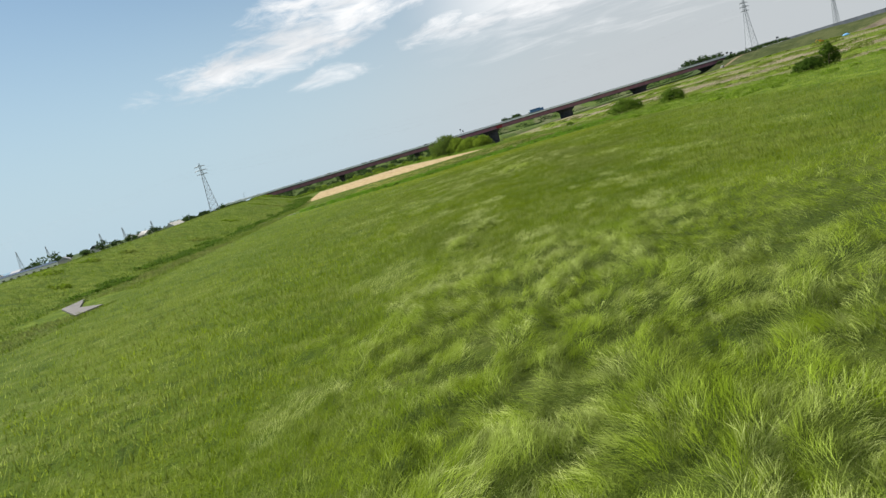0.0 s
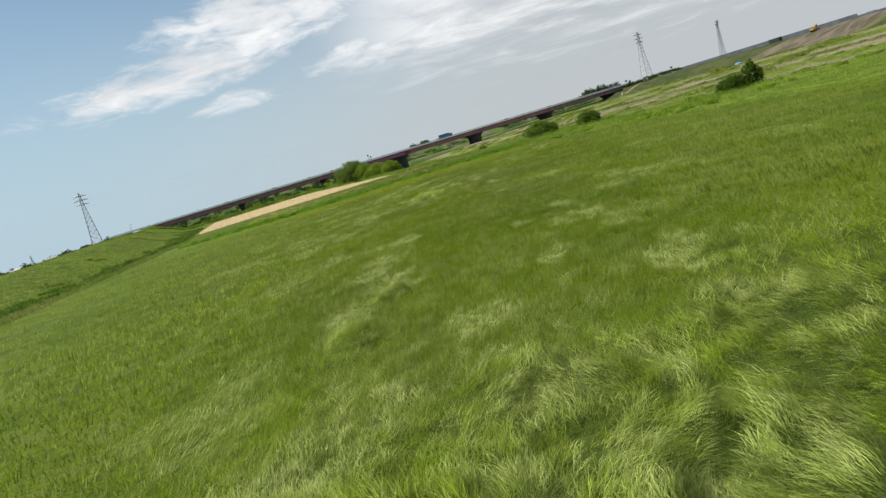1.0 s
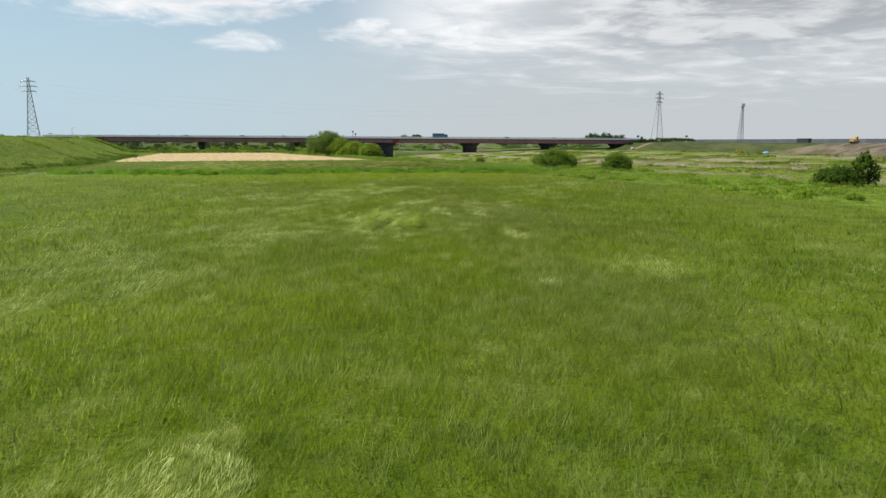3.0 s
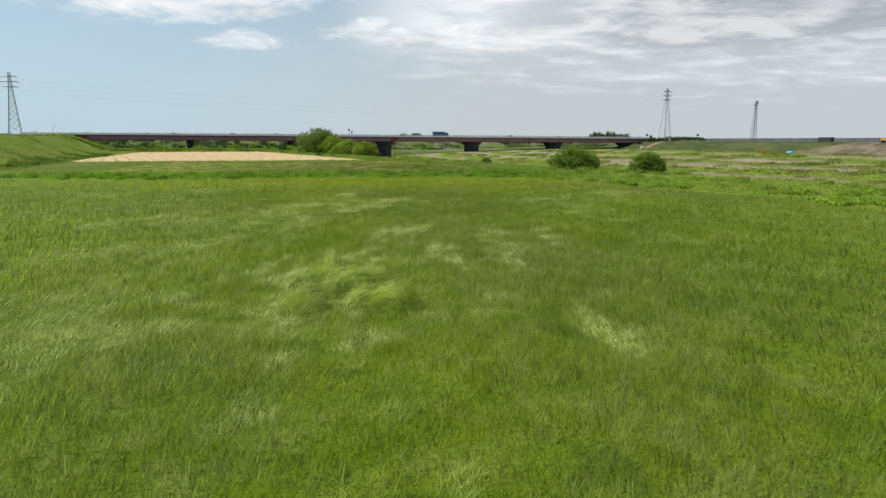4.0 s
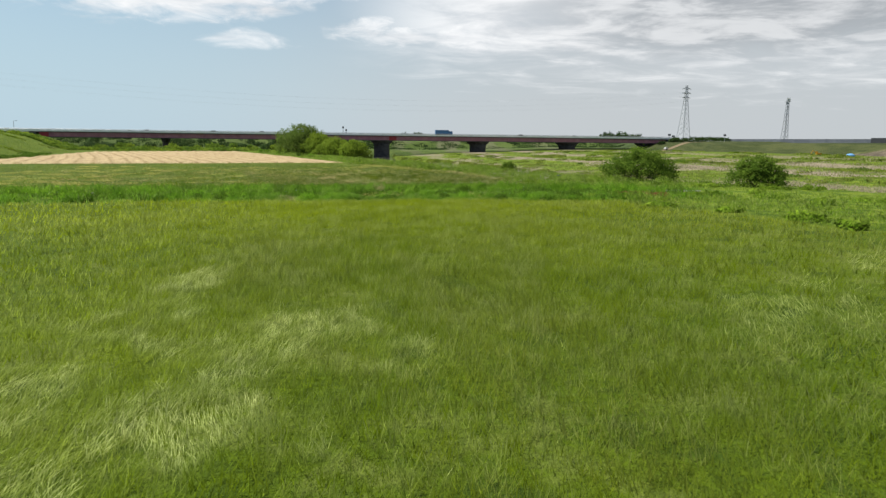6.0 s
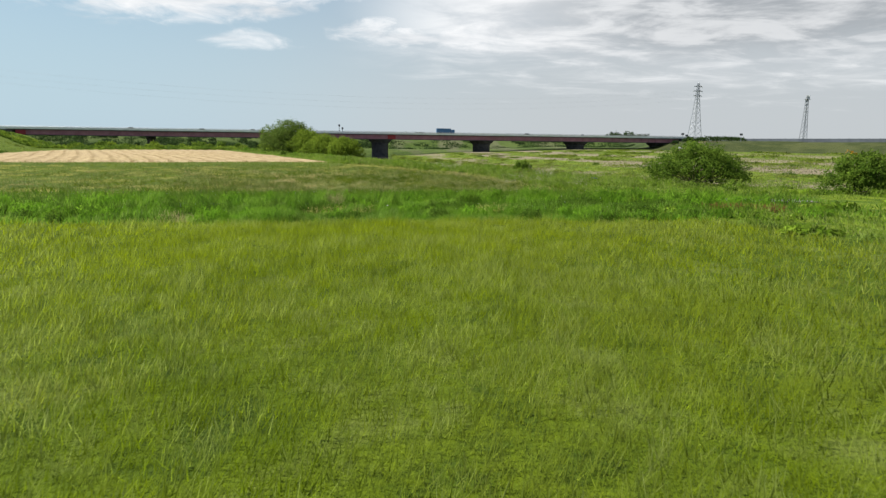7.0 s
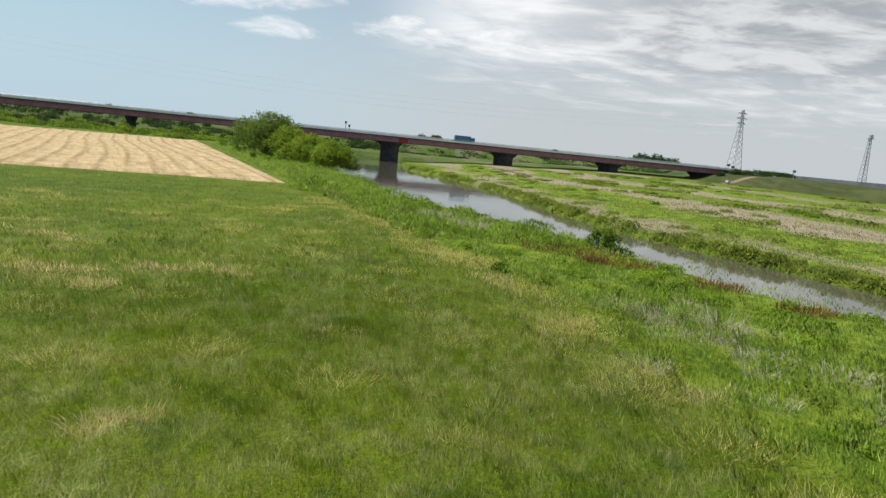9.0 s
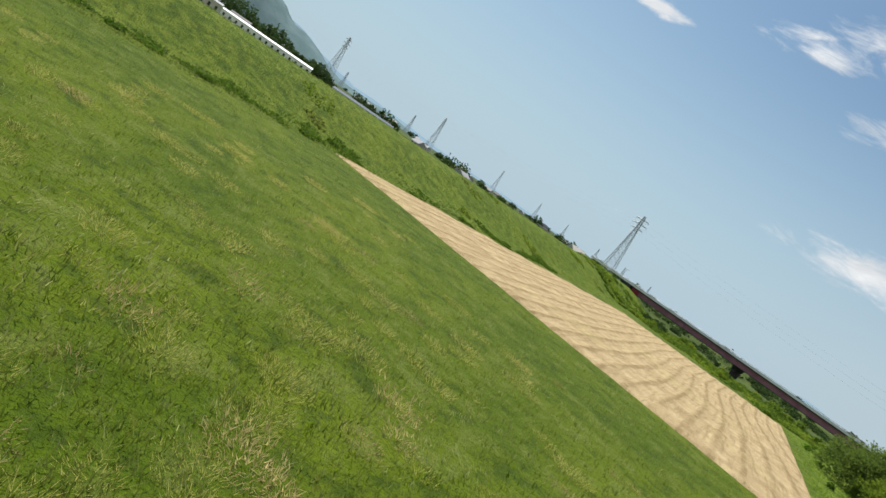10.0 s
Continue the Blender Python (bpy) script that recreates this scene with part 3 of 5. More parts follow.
def tree(name, x, y, height, width, leaves, size, material, label, category="tree", seed=1, trunk=0.2, lobes=7, group="", base=None, squat=0.0):
    """A tree or shrub: tapered trunk, limbs and a crown of leaf clumps."""
    rng = np.random.default_rng(seed)
    z = float(land(x, y)) if base is None else base
    top = empty(name, pose(x, y, z), label, category, group)
    lob = [(0, 0, height * 0.50, width * 0.30, height * 0.44)]
    total = lobes * 2
    for i in range(total):
        u = (i + 0.5) / total
        a = 2.4 * i + rng.uniform(-0.5, 0.5)
        r = width * 0.36 * math.sqrt(1 - u * u * 0.95) * rng.uniform(0.75, 1.15)
        h = height * (0.10 + 0.66 * u * (1 - squat)) * rng.uniform(0.85, 1.12)
        lob.append((r * math.cos(a), r * math.sin(a), h, width * rng.uniform(0.12, 0.20), height * rng.uniform(0.13, 0.22)))
    for i in range(lobes * 2):
        a, u = rng.uniform(0, 6.283), math.sqrt(rng.random())
        r = width * 0.40 * u
        lob.append((r * math.cos(a), r * math.sin(a), height * (0.80 - 0.42 * u * u - squat * 0.5) * rng.uniform(0.8, 1.12), width * rng.uniform(0.045, 0.085), height * (rng.uniform(0.14, 0.24) if squat < 0.11 else rng.uniform(0.09, 0.13))))
    bm = bmesh.new()
    rod(bm, (0, 0, -0.3), (0, 0, height * 0.45), trunk, trunk * 0.5, 8)
    part("trunk", bm, M_BARK, top)
    bm = bmesh.new()
    for l in lob[1:total + 1]:
        rod(bm, (0, 0, height * 0.06), l[:3], trunk * 0.35, trunk * 0.10, 5 if leaves > 3000 else 3)
    part("limbs", bm, M_BARK, top)
    per = 11 if leaves > 3000 else 3
    clusters = crown_points(lob, leaves // per, seed + 5)
    pts = np.repeat(clusters, per, 0) + rng.normal(0, 0.012 * width + 0.35 * size, (len(clusters) * per, 3))
    pts = pts[pts[:, 2] > 0.02 * height]
    clump = soft_noise(pts[:, 0] + pts[:, 2], pts[:, 1] - pts[:, 2], width * 0.16, seed + 7, 2)[:, None] - 0.5
    me = leaf_mesh("crown", pts, seed + 9, size, material, outward=pts / (width / 2, width / 2, height) + (0, 0, 0.25) + clump * (1.2, -1.2, 1.0))
    ob = new("crown", me)
    ob.parent = top
    return top


# ---- grass ----
def blade_object(name, x, y, h, w, lean, turn, pale, material, label, category="grass", seed=1, straw=None, plain=None, raised=0.0, canopy=None, fresh=None):
    """Many bent, tapering blades on the ground, one mesh. lean: how far the tip goes sideways per height; turn: which way."""
    rng = np.random.default_rng(seed)
    n = len(x)
    straw = np.zeros(n) if straw is None else straw
    plain = np.zeros(n, bool) if plain is None else plain
    order = np.argsort(plain, kind="stable")
    x, y, h, w, lean, turn, pale, straw = (np.broadcast_to(q, n)[order] for q in (x, y, h, w, lean, turn, pale, straw))
    raised = np.broadcast_to(raised, n)[order]
    m = n - int(plain.sum())  # the first m blades are bent, the rest plain
    z = land(x, y) - 0.03 + raised
    face = turn + rng.normal(0, 0.9, n)
    ex, ey = -np.sin(face) * w * 0.5, np.cos(face) * w * 0.5
    tx, ty = np.cos(turn), np.sin(turn)
    rise = h / np.sqrt(1 + lean**2)

    def ring(sel, t, side, wide):
        out_ = lean[sel] * rise[sel] * t**1.9
        up = rise[sel] * (t if t < 1 else 1 - 0.12 * np.minimum(lean[sel], 2.0))
        return np.stack([x[sel] + tx[sel] * out_ + side * wide * ex[sel], y[sel] + ty[sel] * out_ + side * wide * ey[sel], z[sel] + up], 1)

    bent, flat_ = slice(0, m), slice(m, n)
    co = np.concatenate([np.stack([ring(bent, *a) for a in ((0, -1, 0.8), (0, 1, 0.8), (0.55, 1, 1.0), (0.55, -1, 1.0), (1, 0, 0))], 1).reshape(-1, 3),
                         np.stack([ring(flat_, *a) for a in ((0, -1, 1.1), (0, 1, 1.1), (1, 0, 0))], 1).reshape(-1, 3)])
    idx = np.arange(m)[:, None] * 5
    loops = np.concatenate([np.concatenate([idx + [0, 1, 2, 3], idx + [3, 2, 4]], 1).ravel(), 5 * m + np.arange(3 * (n - m))])
    starts = np.concatenate([(np.arange(m)[:, None] * 7 + [0, 4]).ravel(), 7 * m + 3 * np.arange(n - m)])
    me = bpy.data.meshes.new(name)
    me.vertices.add(len(co)); me.vertices.foreach_set("co", co.ravel())
    me.loops.add(len(loops)); me.loops.foreach_set("vertex_index", loops)
    me.polygons.add(len(starts))
    me.polygons.foreach_set("loop_start", starts)
    me.update(calc_edges=True)
    paint(me, "along", np.concatenate([np.tile([0.0, 0.0, 0.55, 0.55, 1.0], m), np.tile([0.0, 0.0, 1.0], n - m)]))
    paint(me, "pale", np.concatenate([np.repeat(pale[:m], 5), np.repeat(pale[m:], 3)]))
    paint(me, "straw", np.concatenate([np.repeat(straw[:m], 5), np.repeat(straw[m:], 3)]))
    if fresh is not None:
        fresh = fresh[order]
        paint(me, "fresh", np.concatenate([np.repeat(fresh[:m], 5), np.repeat(fresh[m:], 3)]))
    up = np.tile((0.0, 0.0, 1.0), (n, 1)) if canopy is None else canopy[order]
    a = me.attributes.new("canopy", "FLOAT_VECTOR", "POINT")
    a.data.foreach_set("vector", np.concatenate([np.repeat(up[:m], 5, 0), np.repeat(up[m:], 3, 0)]).astype(np.float32).ravel())
    me.materials.append(material)
    return tagged(new(name, me), label, category, kind="stuff")


def scatter(x0, x1, y0, y1, dense, seed, cell=2.0):
    """Points whose number per square metre follows dense(x, y)."""
    rng = np.random.default_rng(seed)
    cx, cy = np.meshgrid(np.arange(x0, x1, cell) + cell / 2, np.arange(y0, y1, cell) + cell / 2)
    cx, cy = cx.ravel(), cy.ravel()
    k = rng.poisson(dense(cx, cy) * cell * cell)
    x = np.repeat(cx, k) + rng.uniform(-cell / 2, cell / 2, k.sum())
    y = np.repeat(cy, k) + rng.uniform(-cell / 2, cell / 2, k.sum())
    return x, y


def closeness(x, y):
    return np.maximum(1.0, near(x, y) * 1.35 / 9.0)


# where wind and rain have combed the long grass over: x, y, reach
COMBED_NEAR_START = ((-3.9, 39.2, 2.0), (-1.5, 35.5, 2.0), (-5.6, 24.0, 1.8), (5.3, 40.5, 1.8), (12.6, 42.5, 1.9), (10.6, 24.0, 1.8), (11.2, 35.8, 2.3), (3.0, 19.0, 1.7), (5.4, 20.3, 1.3), (32.4, 64.2, 2.6),
                     (6.8, 14.8, 1.6), (0.8, 15.9, 1.5), (4.6, 42.0, 1.8), (-0.5, 48.4, 1.8), (-4.4, 42.5, 2.3), (0.1, 35.9, 1.5), (5.0, 34.7, 1.5), (8.5, 35.2, 1.6), (7.3, 29.8, 1.7))
COMBED_MIDDLE = ((21.3, 69.7, 1.8), (19.0, 64.3, 1.5), (22.4, 65.5, 2.0), (24.0, 61.8, 1.7), (-1.9, 68.0, 2.0), (0.7, 57.3, 1.6), (2.0, 61.7, 1.6), (3.1, 54.8, 1.4), (1.7, 51.8, 1.7), (-13.9, 83.4, 2.6), (-10.7, 84.4, 2.1),
                 (-3.5, 97.5, 2.2), (1.8, 94.0, 2.0), (10.7, 59.3, 1.1), (13.9, 61.3, 1.3), (14.5, 56.7, 1.2), (19.8, 83.3, 1.8), (-3.9, 79.0, 2.2), (-11.7, 98.8, 2.5), (9.6, 48.1, 1.2), (-4.6, 63.5, 1.9), (3.4, 67.2, 1.8), (-0.7, 83.0, 2.0))
COMBED_BEYOND = ((-14.6, 142.0, 3.0), (-5.9, 146.7, 3.0), (-1.4, 121.0, 2.4), (1.5, 109.0, 2.1), (6.4, 116.6, 1.9), (12.1, 114.4, 1.6), (5.9, 129.9, 2.0), (15.4, 104.5, 1.8), (16.2, 93.4, 1.7), (6.5, 101.6, 2.3), (8.7, 105.0, 1.8),
                 (8.0, 98.5, 2.2), (13.4, 107.5, 1.3), (8.8, 125.1, 1.7), (11.7, 127.6, 1.3), (12.8, 133.6, 1.3), (8.8, 139.6, 1.5), (4.8, 123.5, 1.9), (27.7, 134.3, 2.3), (35.7, 138.2, 2.3), (-3.3, 107.8, 2.3), (0.7, 96.5, 1.8), (-5.9, 119.9, 2.5))
COMBED_MOWN = ((-12.9, 203.3, 2.5), (-17.6, 226.4, 2.5), (-8.0, 212.0, 2.5), (-2.0, 203.0, 2.2), (2.0, 196.0, 2.0), (8.0, 199.0, 1.8), (14.4, 199.6, 1.4), (5.0, 220.0, 1.8), (8.2, 215.5, 1.6), (11.7, 225.0, 1.8),
               (16.4, 217.0, 1.5), (-22.0, 210.0, 3.0), (-6.0, 222.0, 2.5), (20.3, 187.5, 1.5), (15.7, 190.0, 1.8), (13.8, 193.0, 1.5), (-1.0, 190.0, 2.0), (-10.0, 193.0, 2.5), (-30.0, 220.0, 3.0), (-25.0, 198.0, 3.0))
# where it lies in heaps with dark hollows between them
HEAPED = ((9.0, 100.6, 2.0), (10.2, 97.8, 1.4), (8.2, 98.0, 1.3), (9.0, 103.2, 1.3), (1.5, 50.5, 1.2), (10.8, 35.0, 1.6), (12.8, 40.1, 1.4), (7.0, 31.3, 1.6), (4.6, 36.0, 1.4), (0.0, 44.4, 1.2), (-6.2, 30.0, 1.5))


def reach_of(x, y, spots, along=0.55, across=1.0):
    """1 in the middle of the nearest of the spots, 0 at its reach and negative outside; spots are long in the direction of the wind."""
    best = np.full(np.shape(x), -3.0)
    for sx, sy, sr in spots:
        u, w_ = (x - sx) * 0.35 + (y - sy) * 0.94, (y - sy) * 0.35 - (x - sx) * 0.94
        best = np.maximum(best, 1.0 - np.hypot(u * along, w_ * across) / sr)
    return best


def tangle(x, y):
    """How far the grass lies in heaps, from 0 to 1."""
    start = steps(-y + 8 * (soft_noise(x, y, 9.0, 68, 2) - 0.5), -44, -30) * steps(x + 6 * (soft_noise(x, y, 7.0, 69, 2) - 0.5), -7, 1) * (1 - steps(x, 20, 34))
    return np.clip(np.maximum(start, steps(reach_of(x, y, HEAPED, 0.8, 0.9) + 1.1 * (soft_noise(x, y, 1.1, 70, 2) - 0.5), -0.1, 0.5)), 0, 1)


DRY = ((13.3, 208.6, 1.5), (9.1, 206.9, 1.3), (10.6, 207.4, 1.0), (16.3, 208.8, 1.0), (12.0, 205.0, 1.1), (4.9, 215, 1.5), (7.2, 213.6, 1.0), (16.4, 172.1, 0.9), (25.2, 172.1, 0.7), (14, 190.5, 0.9), (17, 193.5, 1.0), (11, 196, 1.1),
       (3, 205, 1.3), (-1, 210, 1.2), (30.5, 203.5, 1.4), (33, 196.5, 1.2), (9.2, 168.9, 0.9), (29, 211, 1.4), (27.5, 217, 1.3), (24.5, 224.5, 1.4), (31.2, 199, 1.1))


def sward(name, area, region, rho, height, width, material, label, seed, lodged=0.5, wind=2.4, parched=0.12, hummock=0.0, lump=2.5, dried=None, bend=1.15, cap=3.2, wisps=1.0, combed=(), heaps=False):
    """A stretch of grass: dense, fine blades by the middle line, wider and fewer ones far from it."""
    def lay(a, b):
        """How far the grass is combed over."""
        field = soft_noise(a, b * 0.6, 6.5, 21) * 0.45 + soft_noise(a, b * 0.8, 1.7, 22) * 0.35 + soft_noise(a, b, 0.95, 25, 2) * 0.2
        west = steps(8.0 - a + 0.04 * b, -4, 12) * steps(-b, -150, -120)
        thr = 0.60 - 0.04 * west + 0.08 * steps(b, 128, 150)
        f = steps(field, thr, thr + 0.13) * min(lodged * 1.8, 1.0)
        if combed:
            ragged = 2.2 * (soft_noise(a, b * 0.6, 1.5, 26, 3) - 0.5) + 1.4 * (soft_noise(a - 0.35 * b, b * 0.35, 0.5, 28, 2) - 0.5)
            f = np.maximum(f * 0.75, steps(reach_of(a, b, combed) + ragged, 0.0, 1.0))
        return np.clip(f, 0, 1)

    dense = lambda a, b: rho * (1 + 0.75 * (tangle(a, b) if heaps else 0) + (0.55 * lay(a, b) if combed else 0)) / closeness(a, b) ** 2
    x, y = scatter(*area, dense, seed, 1.0)
    keep = region(x, y)
    x, y = x[keep], y[keep]
    rng = np.random.default_rng(seed + 1)
    n, c = len(x), closeness(x, y)
    tuft = soft_noise(x, y, 1.6, 22)
    curl = soft_noise(x, y, 0.95, 25, 2)
    flat = lay(x, y)
    heap = tangle(x, y) if heaps else np.zeros(n)

    def mound(a, b):
        clump = soft_noise(a, b, 1.3, 61, 2) * 0.6 + soft_noise(a, b, 0.5, 62, 2) * 0.4
        big = tangle(a, b) if heaps else 0.0
        return (0.10 + 0.62 * big) * np.sqrt(steps(clump, 0.36, 0.70)) + hummock * steps(soft_noise(a, b, lump, seed + 3), 0.34, 0.74)

    e = 0.10 * np.maximum(1, c * 0.5)
    swell = mound(x, y)
    gx_, gy_ = (mound(x + e, y) - swell) / e, (mound(x, y + e) - swell) / e
    up = np.stack([-gx_, -gy_, np.ones(n)], 1)
    up[:, :2] = np.clip(up[:, :2] * (1.1 + 0.15 * heap[:, None]), -1.9, 1.9)
    up /= np.linalg.norm(up, axis=1)[:, None]
    # blades follow the wind; in the heaps they fall off the swells instead, in swirls
    swirl = wind + 1.9 * (soft_noise(x, y, 9.0, 23, 2) - 0.5) + 2.6 * flat * (soft_noise(x, y, 2.2, 24, 2) - 0.5)
    swirl = swirl + 5.0 * heap * (soft_noise(x, y, 3.2, 57, 2) - 0.5)
    fall = 0.7 * heap
    tx, ty = np.cos(swirl) - fall * np.clip(gx_, -1, 1), np.sin(swirl) - fall * np.clip(gy_, -1, 1)
    combing = np.maximum(flat, 0.92 * heap)
    turn = np.arctan2(ty, tx) + rng.normal(0, 1.3, n) * (1 - 0.78 * combing)
    lean = 0.22 + 0.65 * rng.random(n) + (1.1 * flat * (1 - heap) + 2.3 * heap) * (0.35 + rng.random(n))
    dip = steps(curl * 0.55 + tuft * 0.45, 0.44, 0.30) * 0.40
    creases = np.abs(soft_noise(x, y, 1.7, 65, 2) - 0.5)
    hole = np.maximum(steps(creases, 0.065, 0.02) * steps(soft_noise(x, y, 2.4, 66, 2), 0.42, 0.54), steps(soft_noise(x, y, 1.0, 67, 2), 0.37, 0.29)) * steps(heap, 0.25, 0.6)
    dip = np.maximum(dip, 0.88 * hole)
    h = height * (0.55 + 0.5 * rng.random(n)) * (0.75 + 0.5 * tuft) * (1 - dip) * (1 - 0.12 * flat + 0.5 * heap)
    heave = swell * rng.random(n) ** 0.35 * (1 - hole)
    w = width * (1 - 0.34 * combing - 0.12 * heap) * np.minimum(c, cap) * (0.5 + 0.9 * rng.random(n))
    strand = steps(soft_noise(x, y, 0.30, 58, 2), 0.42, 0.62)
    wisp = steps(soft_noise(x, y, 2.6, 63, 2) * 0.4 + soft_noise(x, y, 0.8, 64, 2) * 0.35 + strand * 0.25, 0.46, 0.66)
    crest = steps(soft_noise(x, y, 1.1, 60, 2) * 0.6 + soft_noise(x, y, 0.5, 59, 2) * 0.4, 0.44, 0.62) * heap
    # sheen of combed and heaped strands, carried as paleness into the colour
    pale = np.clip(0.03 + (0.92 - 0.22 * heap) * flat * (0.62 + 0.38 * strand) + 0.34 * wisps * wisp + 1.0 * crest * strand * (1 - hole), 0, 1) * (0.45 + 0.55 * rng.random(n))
    dryness = parched * steps(soft_noise(x, y, 4.5, 27) * 0.5 + soft_noise(x, y, 0.9, 28) * 0.5, 0.51, 0.66)
    edge = np.maximum(steps(2.6 - np.abs(x - meadow_left(y) - 1.5), 0, 1.2) * steps(y, 195, 215), steps(1.8 - np.abs(x - meadow_edge(y) + 0.6), 0, 1.0) * steps(y, 188, 194))
    dryness = np.maximum(dryness, 0.25 * edge * steps(soft_noise(x, y, 2.2, 29, 2), 0.42, 0.58))
    for sx, sy, sr in DRY:
        dryness = np.maximum(dryness, 0.95 * steps(1.0 - np.hypot((x - sx) * 0.75, y - sy) / sr + 1.6 * (curl - 0.5), 0.0, 0.6))
    straw = np.where(rng.random(n) < 0.25 + 0.7 * dryness, dryness * (0.5 + 0.5 * rng.random(n)), 0.0)
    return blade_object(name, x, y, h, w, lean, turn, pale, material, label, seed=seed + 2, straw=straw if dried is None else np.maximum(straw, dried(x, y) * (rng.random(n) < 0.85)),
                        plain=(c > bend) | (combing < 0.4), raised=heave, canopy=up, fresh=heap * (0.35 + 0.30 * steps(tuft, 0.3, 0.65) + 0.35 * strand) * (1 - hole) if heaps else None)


STRAW_SPOTS = ((16.4, 172.1, 1.1), (15.3, 171.6, 0.7), (25.2, 172.1, 0.9))


def in_first(x, y):
    return (x > meadow_left(y) + 1) & (x < meadow_edge(y)) & (y < strip_start(x) + 0.8 * (soft_noise(x, y, 2.0, 31) - 0.5))


def in_second(x, y):
    stub = in_stubble(x, y, -0.9)
    return (x > meadow_left(y) + 1) & (x < meadow_edge(y) + 2 * (soft_noise(x, y, 5.0, 32) - 0.5)) & (y > 185 + 3 * (soft_noise(x, y, 4.0, 33) - 0.5)) & ~stub


FIELD = ((-62.0, 243.0), (12.3, 261.0), (-37.5, 400.0), (-87.0, 376.5))


def in_stubble(x, y, grow=0.0):
    inside = np.ones(np.shape(x), bool)
    for (ax, ay), (bx, by) in zip(FIELD, FIELD[1:] + FIELD[:1]):
        ex, ey = bx - ax, by - ay
        inside &= ((x - ax) * -ey + (y - ay) * ex) / math.hypot(ex, ey) > -grow
    return inside


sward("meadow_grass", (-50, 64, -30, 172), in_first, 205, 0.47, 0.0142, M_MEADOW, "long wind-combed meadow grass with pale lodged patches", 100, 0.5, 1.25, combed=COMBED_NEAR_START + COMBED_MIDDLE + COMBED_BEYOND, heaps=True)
sward("mown_meadow_grass", (-64, 40, 182, 300), in_second, 330, 0.36, 0.013, M_MOWN, "shorter meadow grass beside the river with straw-coloured tufts", 140, 0.35, 2.4, 0.38, 0.34, 1.1, wisps=2.0, combed=COMBED_MOWN)
sward("track_side_grass", (-40, 50, 178, 187), lambda x, y: (y > track_mid(x) + 1.15) & (y < 187 - 2 * soft_noise(x, y, 4.0, 33)), 190, 0.66, 0.017, M_SIDE,
      "tall bright green grass along the concrete track", 180, 0.12, wisps=0.25)
sward("ditch_grass", (-48, 50, 165, 182), lambda x, y: (reach_of(x, y, STRAW_SPOTS, 1, 0.7) < 0.2) & (y > strip_start(x) - 0.7) & (y < track_mid(x) - 0.95 + 0.9 * (soft_noise(x, y, 1.5, 34) - 0.4)), 95, 0.55, 0.02, M_LUSH,
      "lush tangled grass in a strip before the track", 200, 0.2, wisps=0.4)


sward("track_front_grass", (-46, 50, 171, 184), lambda x, y: (y > track_mid(x) - 3.0) & (y < track_mid(x) - 1.0 + 1.1 * (soft_noise(x, y, 1.6, 38) - 0.5)) & (x > 17.9 + 1.2 * (soft_noise(x, y, 2.0, 37) - 0.5)) & (np.abs(x - 32.6) > 1.1),
      330, 0.62, 0.016, M_LUSH, "tall bright green grass before the concrete track", 205, 0.15, 1.3, hummock=0.9, lump=1.5, wisps=0.5)
sward("ditch_edge_grass", (-46, 20, 168, 178), lambda x, y: (y > track_mid(x) - 5.2) & (y < track_mid(x) - 2.6 + 0.8 * (soft_noise(x, y, 1.8, 39) - 0.5)) & (np.abs(x - 17.2) > 0.45),
      330, 0.55, 0.016, M_LUSH, "tall dark green grass in the ditch strip", 206, 0.15, 1.3, hummock=0.98, lump=1.6, wisps=0.5)


def ditch(x, y):
    return (reach_of(x, y, STRAW_SPOTS, 1, 0.7) < 0.2) & (y > strip_start(x) - 0.3) & (y < track_mid(x) - 1.1 + 1.3 * (soft_noise(x, y, 1.8, 35) - 0.5))


def near_bank(x, y):
    return (x > meadow_edge(y) + 2 * (soft_noise(x, y, 4.0, 36) - 0.5)) & (x < bank_edge(y) + 3.5) & ((y < strip_start(x)) | (y > track_mid(x) + 1.3))


sward("ditch_weeds", (-48, 50, 165, 182), ditch, 240, 0.36, 0.018, M_LUSH, "lush weeds heaped in the ditch strip", 210, 0.1, 1.0, 0.1, 0.5, 1.9, None, 0.5)
sward("bank_weeds", (5, 95, 60, 330), near_bank, 480, 0.30, 0.018, M_BANK, "lush bright weeds heaped on the river bank", 220, 0.2, 2.0, 0.25, 0.9, 2.0, None, 0.5)


sward("field_edge_grass", (-50, 40, 226, 440), lambda x, y: (x > meadow_edge(y) - 0.5 + 2 * (soft_noise(x, y, 4.0, 36) - 0.5)) & (x < bank_edge(y) + 3.0) & ~in_stubble(x, y, 0.3), 1500, 0.45, 0.02, M_BANK,
      "thick green grass and weeds along the stubble field", 225, 0.2, 2.0, 0.15, 1.0, 3.5, None, 0.5, 6.0)


def parched_bands(x, y):
    v = x - far_water(y) + 26 * (soft_noise(x, y, 45, 8) - 0.5) + 12 * (soft_noise(x, y, 11, 10) - 0.5)
    band = 0.8 * steps(v, 7, 10) * (1 - steps(v, 17, 22)) + 0.95 * steps(v, 32, 36) * (1 - steps(v, 50, 56)) + 0.9 * steps(v, 68, 72) * (1 - steps(v, 84, 90)) + 0.8 * steps(v, 106, 112) * (1 - steps(v, 126, 134))
    return np.clip(band * 0.95 * steps(soft_noise(x * 0.6, y * 0.35, 9, 38) + 0.25 * (soft_noise(x, y, 2.0, 39) - 0.5), 0.30, 0.5) + 0.25 * steps(soft_noise(x, y, 6, 40), 0.5, 0.7), 0, 0.95)


